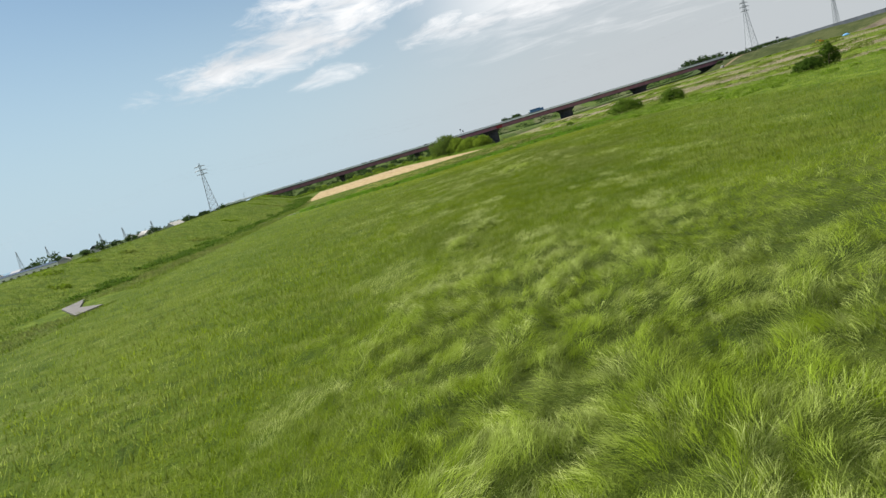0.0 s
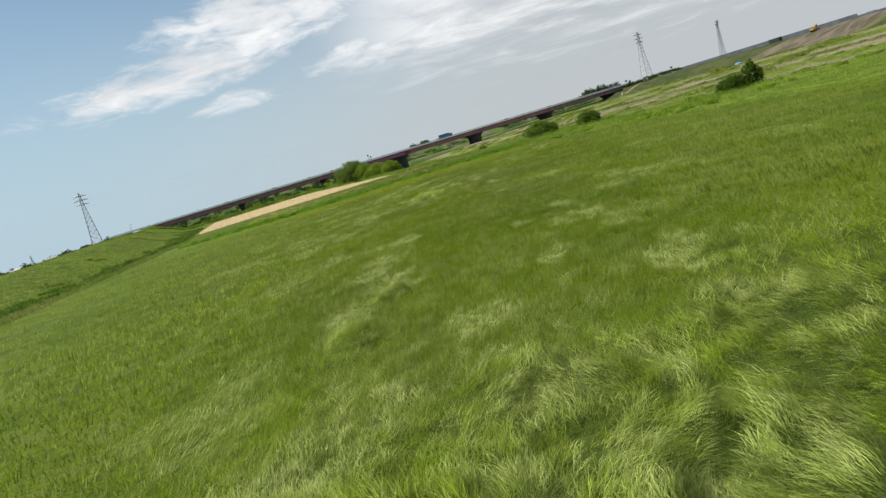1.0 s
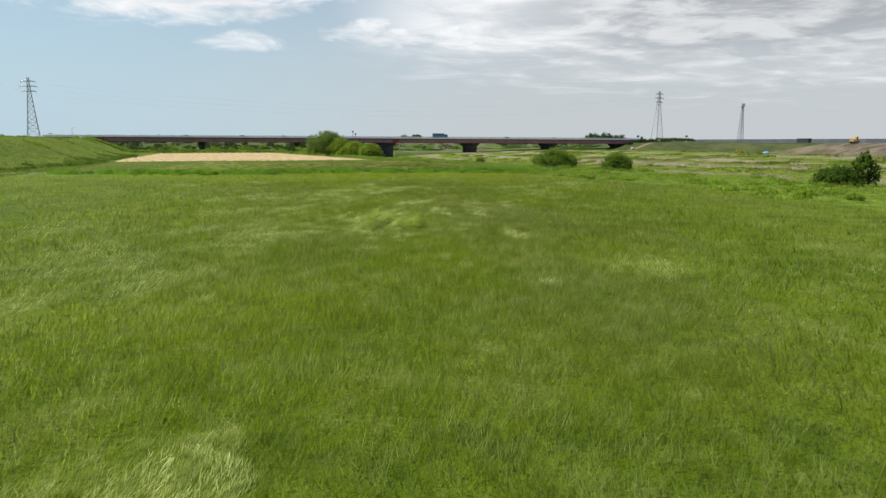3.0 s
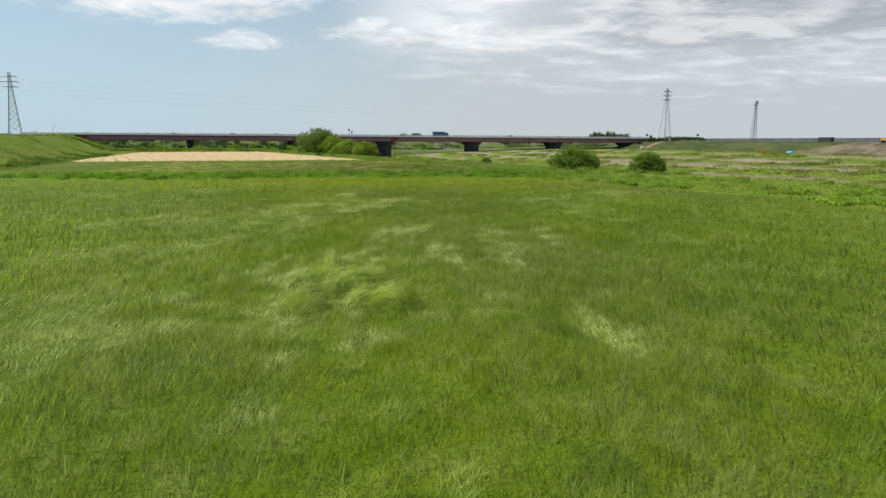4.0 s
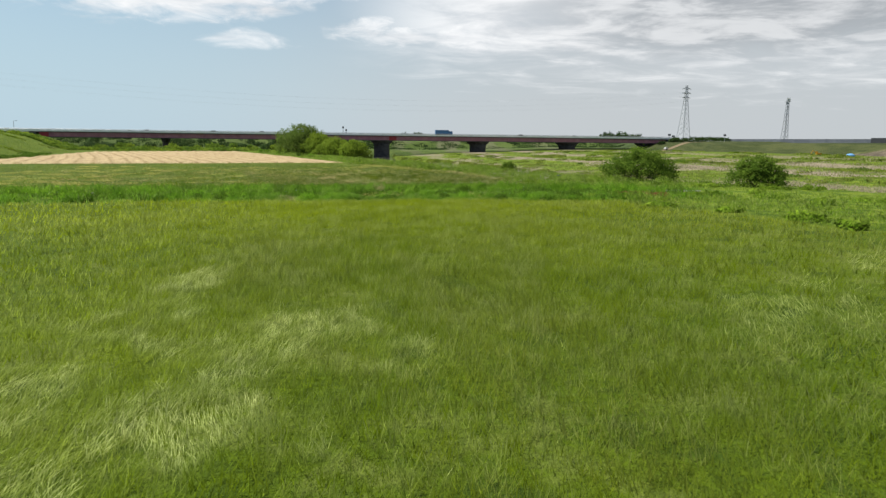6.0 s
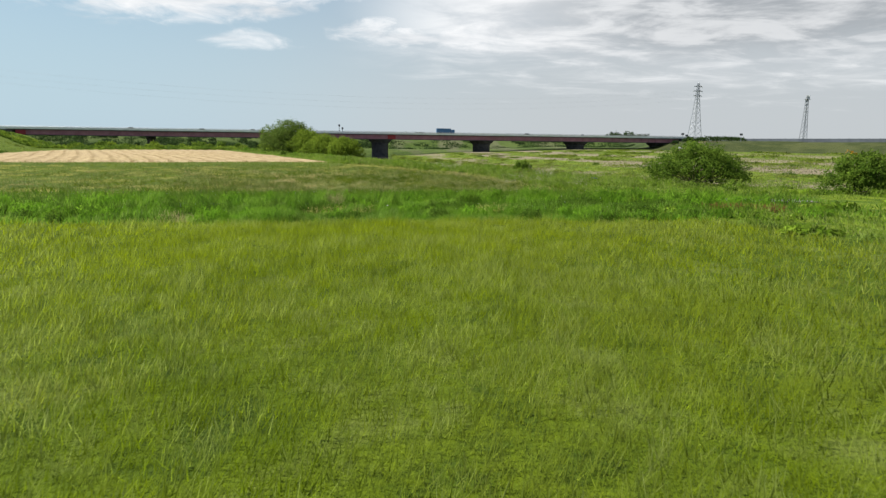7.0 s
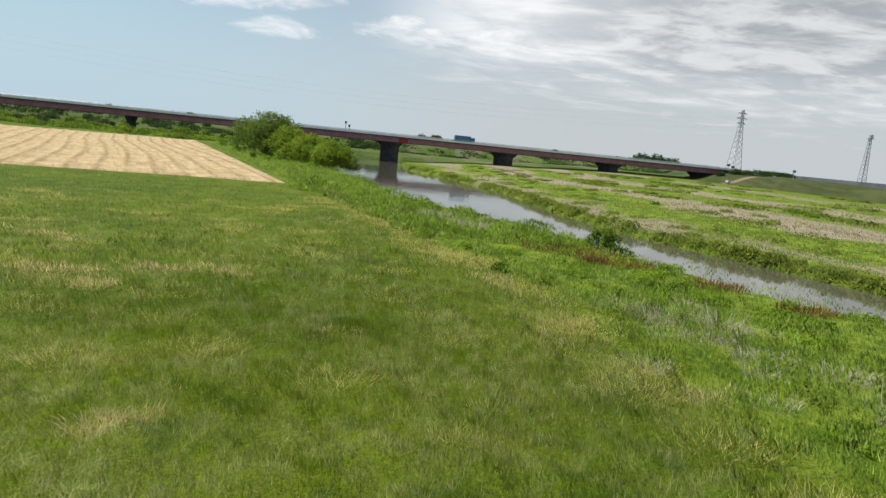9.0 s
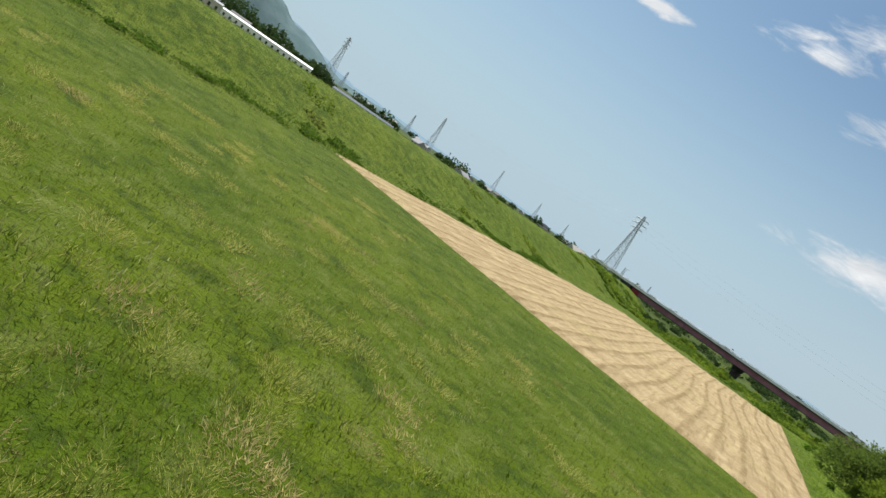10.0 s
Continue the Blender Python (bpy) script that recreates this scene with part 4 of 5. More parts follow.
sward("far_bank_weeds", (34, 200, 120, 470), lambda x, y: (x > far_water(y) + 0.6) & (x < far_water(y) + 130) & (x < right_foot(y)), 1000, 0.5, 0.021, M_BRIGHT,
      "mottled yellow-green weeds and dry reeds on the far bank", 240, 0.1, 2.0, 0.1, 0.6, 5.0, parched_bands, 0.5, 7.0)
sward("waterline_weeds", (30, 130, 150, 520), lambda x, y: (x > far_water(y) - 0.4) & (x < far_water(y) + 1.6 + 2 * soft_noise(x, y, 5, 41)), 2800, 0.8, 0.021, M_BRIGHT,
      "bright overhanging weeds along the waterline", 245, 0.1, 3.3, 0.05, 1.1, 3.5, None, 0.5, 7.0)
sward("levee_weeds", (-130, -38, 10, 400), lambda x, y: (x < meadow_left(y) + 1) & (x > levee_foot(y) - 30) & (np.hypot(x + 51, y - 81) > 7.5), 950, 0.42, 0.021, M_LEVEE, "rough green weeds and grass on the levee slope", 250, 0.3, 2.4, 0.15, 0.18, 5.0, None, 0.5, 6.0)
sward("levee_foot_weeds", (-110, -38, 10, 400), lambda x, y: (x < meadow_left(y) - 1) & (x > levee_foot(y) - 3.5) & (soft_noise(x, y, 6, 47) > 0.62) & (np.hypot(x + 51, y - 81) > 7.5), 900, 0.6, 0.021, M_WEED,
      "dark tangled weeds along the levee's foot", 255, 0.1, 2.4, 0.1, 0.8, 3.0, None, 0.5, 6.0)


# ---- the stubble field ----
def stubble():
    us, vs = np.linspace(0, 1, 200), np.linspace(0, 1, 140)
    gu, gv = np.meshgrid(us, vs)
    P = np.array(FIELD)
    pos = ((1 - gu)[..., None] * (1 - gv)[..., None] * P[0] + gu[..., None] * (1 - gv)[..., None] * P[1] + gu[..., None] * gv[..., None] * P[2] + (1 - gu)[..., None] * gv[..., None] * P[3])
    x, y = pos[..., 0], pos[..., 1]
    bend = 1.2 * np.sin(y / 26.0) + 7.0 * soft_noise(x, y, 70, 41, 2)
    across = (x * 0.93 + y * 0.36) + bend
    row = (0.5 + 0.5 * np.cos(across * 2 * math.pi / 3.3)) ** 2 * (0.4 + 0.8 * soft_noise(x, y, 5, 43))
    rim = np.minimum(np.minimum(gu, 1 - gu) * 90, np.minimum(gv, 1 - gv) * 140)
    z = land(x, y) - 0.12 + steps(rim, 0, 1.6) * (0.20 + 0.16 * row + 0.10 * soft_noise(x, y, 1.2, 42))
    nu, nv = len(us), len(vs)
    i = (np.arange(nv - 1)[:, None] * nu + np.arange(nu - 1)[None]).ravel()
    faces = np.stack([i, i + 1, i + nu + 1, i + nu], 1)
    me = bpy.data.meshes.new("stubble_field")
    me.vertices.add(x.size); me.vertices.foreach_set("co", np.stack([x, y, z], -1).ravel())
    me.loops.add(faces.size); me.loops.foreach_set("vertex_index", faces.ravel())
    me.polygons.add(len(faces)); me.polygons.foreach_set("loop_start", np.arange(len(faces)) * 4)
    me.update(calc_edges=True)
    me.polygons.foreach_set("use_smooth", np.ones(len(faces), bool))
    paint(me, "row", steps(np.cos(across.ravel() * 2 * math.pi / 3.3), 0.55, 0.95) * (0.35 + 0.9 * soft_noise(x.ravel(), y.ravel(), 9, 44)))
    me.materials.append(M_STRAW)
    tagged(new("stubble_field", me), "harvested straw-yellow field with curved windrow lines", "field", kind="structure")


stubble()


# ---- bridge ----
SPAN = 61.9


def bridge():
    top = empty("road_bridge", pose(-93.0, 488.0, 5.45, 0, 0.13, 5.83), "long maroon steel girder road bridge on dark concrete piers", "bridge")
    left, right = -1.0, 5.13
    for k in range(-1, 6):
        x0, x1 = k * SPAN, min(k + 1, right) * SPAN
        for y in (0.0, 6.0, 11.4):
            bm = bmesh.new()
            box(bm, x0 + 0.06, x1 - 0.06, y - 0.03, y + 0.03, 0.06, 2.5)
            box(bm, x0 + 0.06, x1 - 0.06, y - 0.35, y + 0.35, 0.0, 0.07)
            box(bm, x0 + 0.06, x1 - 0.06, y - 0.35, y + 0.35, 2.45, 2.53)
            for s in np.arange(x0 + 2, x1 - 1, 5.1):
                box(bm, s - 0.03, s + 0.03, y - 0.26, y - 0.02, 0.06, 2.46)
            part("girder", bm, M_GIRDER, top)
            # dark strip below the flange, added as painted shade of the underside
            bm = bmesh.new()
            box(bm, x0 + 0.06, x1 - 0.06, y - 0.42, y + 0.42, -0.28, -0.004)
            part("underside_shade", bm, M_DARK, top, "dark strip painting the shade along the girder's underside")
    for x in (2 * SPAN + 6.0, -SPAN + 2.2):
        bm = bmesh.new()
        box(bm, x - 2.3, x + 2.3, -0.42, -0.28, -0.05, 2.54, 0.03)
        part("expansion_cover", bm, M_RED, top, "bright red painted girder cover")
    bm = bmesh.new()
    box(bm, left * SPAN - 4, right * SPAN + 5, -1.0, 12.4, 2.55, 2.95)
    part("deck", bm, M_DECK, top)
    # dark strips added as the painted shadow line of the deck overhang
    for y in (-1.0, 12.4):
        bm = bmesh.new()
        box(bm, left * SPAN - 4, right * SPAN + 5, y - 0.04, y - 0.004 if y < 0 else y + 0.04, 2.30, 2.74)
        part("overhang_shade", bm, M_DARK, top, "dark strip painting the shadow line under the deck overhang")
    for y in (-1.05, 12.2):
        bm = bmesh.new()
        box(bm, left * SPAN - 30, right * SPAN + 6, y, y + 0.25, 2.75, 3.75)
        part("parapet", bm, M_PARAPET, top, "pale grey parapet")
        bm = bmesh.new()
        for s in np.arange(left * SPAN - 30, right * SPAN + 6, 4.0):
            rod(bm, (s, y + 0.12, 3.7), (s, y + 0.12, 4.25), 0.05, sides=4)
        rod(bm, (left * SPAN - 30, y + 0.12, 4.25), (right * SPAN + 6, y + 0.12, 4.25), 0.05, sides=4)
        rod(bm, (left * SPAN - 30, y + 0.12, 4.0), (right * SPAN + 6, y + 0.12, 4.0), 0.04, sides=4)
        part("handrail", bm, M_STEEL, top)
    for k in range(0, 6):
        pier = new("pier")
        pier.parent = top
        pier.location = (k * SPAN if k < 5 else 5.0 * SPAN - 3, 5.7, 0)
        if k in (2, 3, 4, 5):
            pier.rotation_euler = (0, 0, radians(-42))
        else:
            pier.rotation_euler = (0, 0, radians(75 if k == 0 else -70))
        bm = bmesh.new()
        long_, thick = (5.6, 2.3) if k > 1 else (3.6, 1.2)
        prof = [(long_ * math.cos(a) if abs(math.cos(a)) > 0.01 else 0, thick * math.sin(a)) for a in np.linspace(0, 2 * math.pi, 28, endpoint=False)]
        rings = []
        for zz, gr in ((-10.5, 1.0), (-3.2, 1.0), (-2.2, 1.08)):
            rings.append([bm.verts.new((p * gr, q * gr, zz)) for p, q in prof])
        for a, b in zip(rings, rings[1:]):
            for i in range(len(prof)):
                bm.faces.new((a[i], a[(i + 1) % 28], b[(i + 1) % 28], b[i]))
        bm.faces.new(rings[-1])
        col = part("column", bm, M_PIER, pier, "dark stained concrete column", True)
        bm = bmesh.new()
        rings = []
        for zz, gl, gt in ((-2.4, 1.02, 1.02), (-1.2, 1.34, 1.2), (-0.35, 1.42, 1.3), (-0.3, 1.42, 1.3)):
            rings.append([bm.verts.new((p * gl, q * gt, zz)) for p, q in prof])
        for a, b in zip(rings, rings[1:]):
            for i in range(len(prof)):
                bm.faces.new((a[i], a[(i + 1) % 28], b[(i + 1) % 28], b[i]))
        bm.faces.new(rings[-1])
        part("pier_head", bm, M_PIER, pier)
        for s in (-4.5, 0, 4.5):
            bm = bmesh.new()
            box(bm, s - 0.4, s + 0.4, -0.5, 0.5, -0.32, 0.02)
            part("bearing", bm, M_DARK, pier)
    for x, h in ((1.63 * SPAN, 5.2), (1.66 * SPAN, 3.6)):
        bm = bmesh.new()
        rod(bm, (x, 12.3, 2.9), (x, 12.3, 2.9 + h), 0.16, 0.10, 8)
        box(bm, x - 0.5, x + 0.5, 12.15, 12.45, 2.9 + h - 1.2, 2.9 + h, 0.05)
        part("gauge_post", bm, M_DARK, top, "dark gauge post with a box on top")
    return top


BRIDGE = bridge()
B_AT = pose(-93.0, 488.0, 5.45, 0, 0.13, 5.83)

# abutments
for name, x in (("left_abutment", -SPAN - 4.2), ("right_abutment", 5.13 * SPAN + 3.5)):
    bm = bmesh.new()
    box(bm, x - 3, x + 3, -1.5, 13, -8, 2.5, 0.1)
    ob = part(name.split("_")[1], bm, M_PIER)
    ob.matrix_world = B_AT
    tagged(ob, "dark concrete bridge abutment built into the levee", "abutment", kind="structure")


# ---- vehicles ----
def wheel(parent, x, y, r, wide):
    bm = bmesh.new()
    rod(bm, (x, y - wide / 2, r), (x, y + wide / 2, r), r, sides=16)
    w = part("wheel", bm, M_RUBBER, parent)
    bm = bmesh.new()
    rod(bm, (x, y - wide / 2 - 0.02, r), (x, y + wide / 2 + 0.02, r), r * 0.55, sides=12)
    part("rim", bm, M_STEEL, w)


def truck(m):
    top = empty("box_truck", m, "blue box truck driving on the bridge", "truck")
    bm = bmesh.new()
    box(bm, -5.6, 3.0, -1.2, 1.2, 1.1, 3.75, 0.06)
    part("cargo_box", bm, M_BLUE, top, "deep blue cargo box")
    bm = bmesh.new()
    box(bm, 3.25, 5.4, -1.15, 1.15, 0.7, 3.1, 0.18)
    cab = part("cab", bm, M_BLUE, top)
    bm = bmesh.new()
    box(bm, 5.36, 5.43, -1.0, 1.0, 1.8, 2.75, 0.02)
    part("windscreen", bm, M_GLASS, cab)
    bm = bmesh.new()
    box(bm, -5.5, 5.2, -0.5, 0.5, 0.75, 1.08)
    part("chassis", bm, M_DARK, top)
    for x in (-4.4, -3.2, 4.2):
        for y in (-1.0, 1.0):
            wheel(top, x, y, 0.5, 0.32)
    return top


def car(m, paint_, label):
    top = empty("car", m, label, "car", "cars on the bridge")
    bm = bmesh.new()
    box(bm, -2.1, 2.1, -0.83, 0.83, 0.35, 0.95, 0.15)
    part("body", bm, paint_, top)
    bm = bmesh.new()
    box(bm, -1.7, 1.0, -0.74, 0.74, 0.9, 1.55, 0.22)
    cabin = part("cabin", bm, paint_, top)
    bm = bmesh.new()
    box(bm, -1.45, 0.75, -0.76, 0.76, 1.02, 1.38, 0.05)
    part("side_windows", bm, M_GLASS, cabin)
    for x in (-1.3, 1.3):
        for y in (-0.72, 0.72):
            wheel(top, x, y, 0.32, 0.2)
    return top


def on_deck(s, y, turn=0):
    return B_AT @ pose(s, y, 2.95, 0, 0, turn)


truck(on_deck(2.65 * SPAN, 8.5))
for s, y, turn, c, label in ((-0.15 * SPAN, 3.0, 180, M_WHITE, "white hatchback crossing the bridge"), (0.42 * SPAN, 8.6, 0, M_DARK, "black car crossing the bridge"),
                             (0.85 * SPAN, 3.0, 180, M_WHITE, "white hatchback crossing the bridge"), (3.45 * SPAN, 3.0, 180, M_DARK, "black car crossing the bridge"),
                             (4.1 * SPAN, 8.6, 0, M_WHITE, "white hatchback crossing the bridge"), (1.15 * SPAN, 8.6, 0, M_DARK, "black car crossing the bridge")):
    car(on_deck(s, y, turn), c, label)
tagged(car(pose(207, 488, float(land(207, 488)) + 0.02, 0, 0, 40), M_WHITE, "white car parked under the bridge end"), group="parked cars")


# ---- pylons ----
def pylon(x, y, height, foot, label, arms=3, base=None, thick=0.16, name="pylon", group="power pylons", mast=False, turn=0.0):
    z = float(land(x, y)) if base is None else base
    top = empty(name, pose(x, y, z - 0.3, 0, 0, turn), label, name.replace("_", " "), group)
    h = height

    def half(t):
        return foot * (1 - t) ** 1.25 * 0.5 + (0.55 if mast else 0.6)

    levels = list(np.linspace(0, 1, 13) ** 0.85)
    for sx, sy in ((-1, -1), (1, -1), (1, 1), (-1, 1)):
        bm = bmesh.new()
        for a, b in zip(levels, levels[1:]):
            rod(bm, (sx * half(a), sy * half(a), a * h), (sx * half(b), sy * half(b), b * h), thick, sides=4)
        part("leg", bm, M_STEEL, top)
    ring = ((-1, -1), (1, -1), (1, 1), (-1, 1))
    bm = bmesh.new()
    for a, b in zip(levels, levels[1:]):
        for i in range(4):
            p, q = ring[i], ring[(i + 1) % 4]
            rod(bm, (p[0] * half(a), p[1] * half(a), a * h), (q[0] * half(b), q[1] * half(b), b * h), thick * 0.55, sides=3)
            rod(bm, (q[0] * half(a), q[1] * half(a), a * h), (p[0] * half(b), p[1] * half(b), b * h), thick * 0.55, sides=3)
            rod(bm, (p[0] * half(b), p[1] * half(b), b * h), (q[0] * half(b), q[1] * half(b), b * h), thick * 0.5, sides=3)
    part("bracing", bm, M_STEEL, top)
    for i in range(arms):
        zc = h * (0.94 - 0.075 * i)
        for s in (-1, 1):
            reach = h * (0.098 + 0.016 * (i % 2))
            bm = bmesh.new()
            for yy in (-0.5, 0.5):
                rod(bm, (0, yy, zc), (s * reach, 0, zc + 0.2), thick * 1.1, sides=4)
                rod(bm, (0, yy, zc + h * 0.025), (s * reach, 0, zc + 0.2), thick * 0.6, sides=4)
            arm = part("cross_arm", bm, M_STEEL, top)
            bm = bmesh.new()
            rod(bm, (s * reach, 0, zc + 0.2), (s * reach, 0, zc - h * 0.022), thick * 0.8, sides=6)
            part("insulator", bm, M_PARAPET, arm)
    if mast:
        for s in (-1, 0, 1):
            bm = bmesh.new()
            box(bm, s * 1.0 - 0.25, s * 1.0 + 0.25, -0.9, -0.6, h * 0.93, h * 1.01, 0.03)
            part("antenna", bm, M_WHITE, top)
        bm = bmesh.new()
        box(bm, -1.6, 1.6, -1.6, 1.6, h * 0.925, h * 0.93)
        part("platform", bm, M_STEEL, top)
    return top


pylon(-227, 559, 46.5, 7.4, "tall grey lattice power pylon behind the levee", 3, 5.0, 0.19, turn=20)
pylon(310.4, 656.4, 52.2, 8.0, "tall grey lattice power pylon beside the bridge end", 3, 4.5, 0.20, turn=20)
pylon(319.9, 532.2, 32.6, 2.6, "slim lattice radio mast with antennas", 0, 4.7, 0.15, "radio_mast", "", True)
for azd, dist, hh in ((-65.0, 560, 45), (-54.15, 740, 45), (-56.6, 1250, 41), (-47.1, 1090, 45), (-42.6, 1420, 44), (-63.6, 1500, 40), (-39.5, 1750, 45), (-36.0, 1500, 34), (-33.2, 1900, 40), (-30.5, 2100, 38)):
    a = radians(azd)
    pylon(20.5 + dist * math.sin(a), 198 + dist * math.cos(a), hh, 8, "distant grey lattice power pylon", 3, 0.5, 0.10 + dist * 0.00008, "distant_pylon", "distant pylons", False, azd)


# wires from pylon to pylon
def wire(a, b, sag, r):
    cu = bpy.data.curves.new("power_line", "CURVE")
    cu.dimensions, cu.bevel_depth, cu.bevel_resolution = "3D", r, 0
    sp = cu.splines.new("POLY")
    sp.points.add(24)
    for i, p in enumerate(sp.points):
        t = i / 24
        q = Vector(a).lerp(Vector(b), t)
        p.co = (*q[:2], q.z - sag * 4 * t * (1 - t), 1)
    cu.materials.append(M_WIRE)
    return tagged(new("power_line", cu), "thin power line sagging between pylons", "power line", "power lines")


for i in range(3):
    for s in (-1, 1):
        o = Vector((math.cos(radians(20)), math.sin(radians(20)), 0)) * s * 3.9
        zl = 51.5 * (0.918 - 0.075 * i)
        wire(Vector((-227, 559, zl)) + o, Vector((310.4, 656.4, zl + 3)) + o, 13, 0.010)
        wire(Vector((-227, 559, zl)) + o, Vector((-760, 470, zl)) + o, 13, 0.010)


# ---- dry tufts and reeds ----
def tuft(name, x, y, r, h, n, material, label, seed, lean=0.8, group="dry tufts", wide=0.03, raised=0.0, combed=None):
    rr = np.random.default_rng(seed)
    a, d = rr.uniform(0, 2 * math.pi, n), r * np.sqrt(rr.random(n))
    px, py = x + d * np.cos(a) * 1.5, y + d * np.sin(a)
    turn = a + rr.normal(0, 0.8, n) if combed is None else combed + rr.normal(0, 0.55, n)
    ob = blade_object(name, px, py, h * rr.uniform(0.5, 1.1, n), wide * rr.uniform(0.6, 1.4, n), lean * rr.uniform(0.3, 1.6, n), turn, np.zeros(n), material, label, "grass tuft", seed, raised=raised * rr.random(n) ** 0.4)
    ob["group"], ob["kind"] = group, "thing"
    return ob


# ---- bushes and trees ----
tree("willow", -5, 350, 12.6, 22, 26000, 0.27, M_OLDWILLOW, "large round pale green willow on the river bank", "tree", 31, 0.45, 11, "willows by the river", None, 0.12)
tree("willow", 7, 331, 7.6, 15, 13000, 0.25, M_WILLOW, "lower spreading willow beside the larger one", "tree", 32, 0.3, 9, "willows by the river", None, 0.13)
tree("willow", 13.5, 317, 6.6, 12, 11000, 0.24, M_WILLOW, "lower spreading willow beside the larger one", "tree", 33, 0.25, 9, "willows by the river", None, 0.13)
tree("willow", 1.5, 341, 9.0, 15, 12000, 0.26, M_WILLOW, "spreading willow between its taller neighbours", "tree", 34, 0.3, 9, "willows by the river", None, 0.13)
tree("bush", 55.0, 203, 5.3, 11.4, 19000, 0.15, M_BUSH, "broad dense green bush on the river bank", "bush", 41, 0.16, 9, "bank bushes", -0.95, 0.1)
tree("bush", 65.5, 191.6, 4.6, 8.2, 11000, 0.155, M_BUSH, "round dark green bush on the river bank", "bush", 42, 0.14, 8, "bank bushes", -1.15, 0.1)
tree("bush", 75.4, 138, 3.1, 6.8, 8000, 0.17, M_DARKBUSH, "dark green double bush with a taller end", "bush", 43, 0.14, 7, "bank bushes", None, 0.1)
tree("bush", 79.9, 138.5, 5.2, 4.2, 5000, 0.17, M_DARKBUSH, "dark green double bush with a taller end", "bush", 44, 0.14, 6, "bank bushes")
tree("bush", 41.5, 228, 2.3, 3.4, 4000, 0.10, M_BUSH, "small dark bush at the water's edge", "bush", 45, 0.08, 6, "small bank bushes", None, 0.1)


def weed_heaps(name, n, spot, wide, high, leaves, size, material, label, seed, stretch=2.0, rise=0.0):
    """Low ragged heaps of leaves, strewn where spot(random) says."""
    r, pts, outs = random.Random(seed), [], []
    for i in range(n):
        x, y = spot(r)
        w, h = r.uniform(*wide), r.uniform(*high)
        lob = [(0, 0, h * 0.3, w * 0.34, h * 0.55)] + [(w * 0.36 * math.cos(a), w * 0.36 * math.sin(a), h * r.uniform(0.1, 0.4), w * r.uniform(0.14, 0.24), h * r.uniform(0.25, 0.5))
                                                     for a in (k * 1.05 + r.uniform(-0.4, 0.4) for k in range(6))]
        p = crown_points(lob, leaves, seed + i, 0.3)
        p = p[p[:, 2] > -0.05]
        outs.append(p / (w / 2, w / 2, h) + (0, 0, 0.5))
        p = p + np.array((x, y, 0.0))
        p[:, 2] += land(p[:, 0], p[:, 1]) - 0.02
        pts.append(p)
    tagged(new(name, leaf_mesh(name, np.concatenate(pts), seed + 1, size, material, stretch, np.concatenate(outs), rise)), label, "weeds", kind="stuff")


def on_bank(r):
    y = 186 + 80 * r.random() ** 1.2
    e = float(meadow_edge(y))
    return e + 0.4 + (float(bank_edge(y)) - e + 1.5) * r.random(), y


def on_long_bank(r):
    y = r.uniform(110, 182)
    e = float(meadow_edge(y))
    return e + (float(bank_edge(y)) - e) * r.random() ** 1.4, y


def in_strip(r):
    x = r.uniform(-36, 44)
    return x, float(strip_start(x)) + 0.5 + 7.0 * r.random()


def on_plain(r):
    y = r.uniform(150, 430)
    return float(far_water(y)) + 1.0 + 60 * r.random() ** 1.7, y


def on_levee(r):
    y = r.uniform(95, 400)
    return float(levee_foot(y)) - r.uniform(1, 22), y


def on_far_edge(r):
    y = r.uniform(175, 430)
    return float(far_water(y)) + r.uniform(0.8, 3.5), y


def on_plain_rows(r):
    y = r.uniform(185, 470)
    return float(far_water(y)) + r.choice((33.0, 68.0, 96.0)) + r.gauss(0, 1.2) + 8 * (float(soft_noise(np.array(0.0), np.array(y), 45, 8)) - 0.5), y


def on_wide_plain(r):
    y = r.uniform(190, 470)
    return float(far_water(y)) + 30 + (float(right_foot(y)) - 36 - float(far_water(y))) * r.random(), y


def on_levee_foot(r):
    y = r.uniform(96, 330)
    return float(levee_foot(y)) + r.uniform(-2.0, 5.0), y


weed_heaps("bank_weed_heaps", 90, on_bank, (1.0, 3.0), (0.4, 0.9), 380, 0.08, M_BANK, "bright green leafy weeds heaped on the river bank", 701, 3.5, 1.2)
weed_heaps("dark_bank_weed_heaps", 30, on_bank, (0.8, 2.2), (0.4, 0.8), 260, 0.12, M_WEED, "dark green leafy weeds heaped on the river bank", 702)
weed_heaps("pale_bank_weed_heaps", 40, on_bank, (0.8, 2.6), (0.4, 0.8), 320, 0.075, M_WILLOW, "pale green leafy weeds heaped on the river bank", 703, 3.5, 1.2)
weed_heaps("track_screen_weeds", 115, lambda r: (lambda x: (x, float(track_mid(x)) - r.uniform(1.55, 2.1)))(r.uniform(-44, 43)), (1.3, 2.6), (1.1, 1.45), 420, 0.05, M_LUSH, "bright green leafy weeds screening the track", 716, 4.5, 1.8)
weed_heaps("ditch_weed_heaps", 95, in_strip, (0.9, 2.6), (0.6, 1.0), 620, 0.05, M_LUSH, "bright green leafy weeds heaped in the ditch strip", 704, 4.5, 1.6)
weed_heaps("dark_ditch_weed_heaps", 22, in_strip, (0.8, 2.0), (0.6, 0.95), 700, 0.05, M_WEED, "dark green leafy weeds heaped in the ditch strip", 705, 4.0, 1.4)
weed_heaps("leafy_ditch_weeds", 26, in_strip, (0.8, 1.8), (0.5, 0.9), 420, 0.07, M_WEED, "broad-leaved weeds among the ditch grass", 717, 1.8, 0.5)
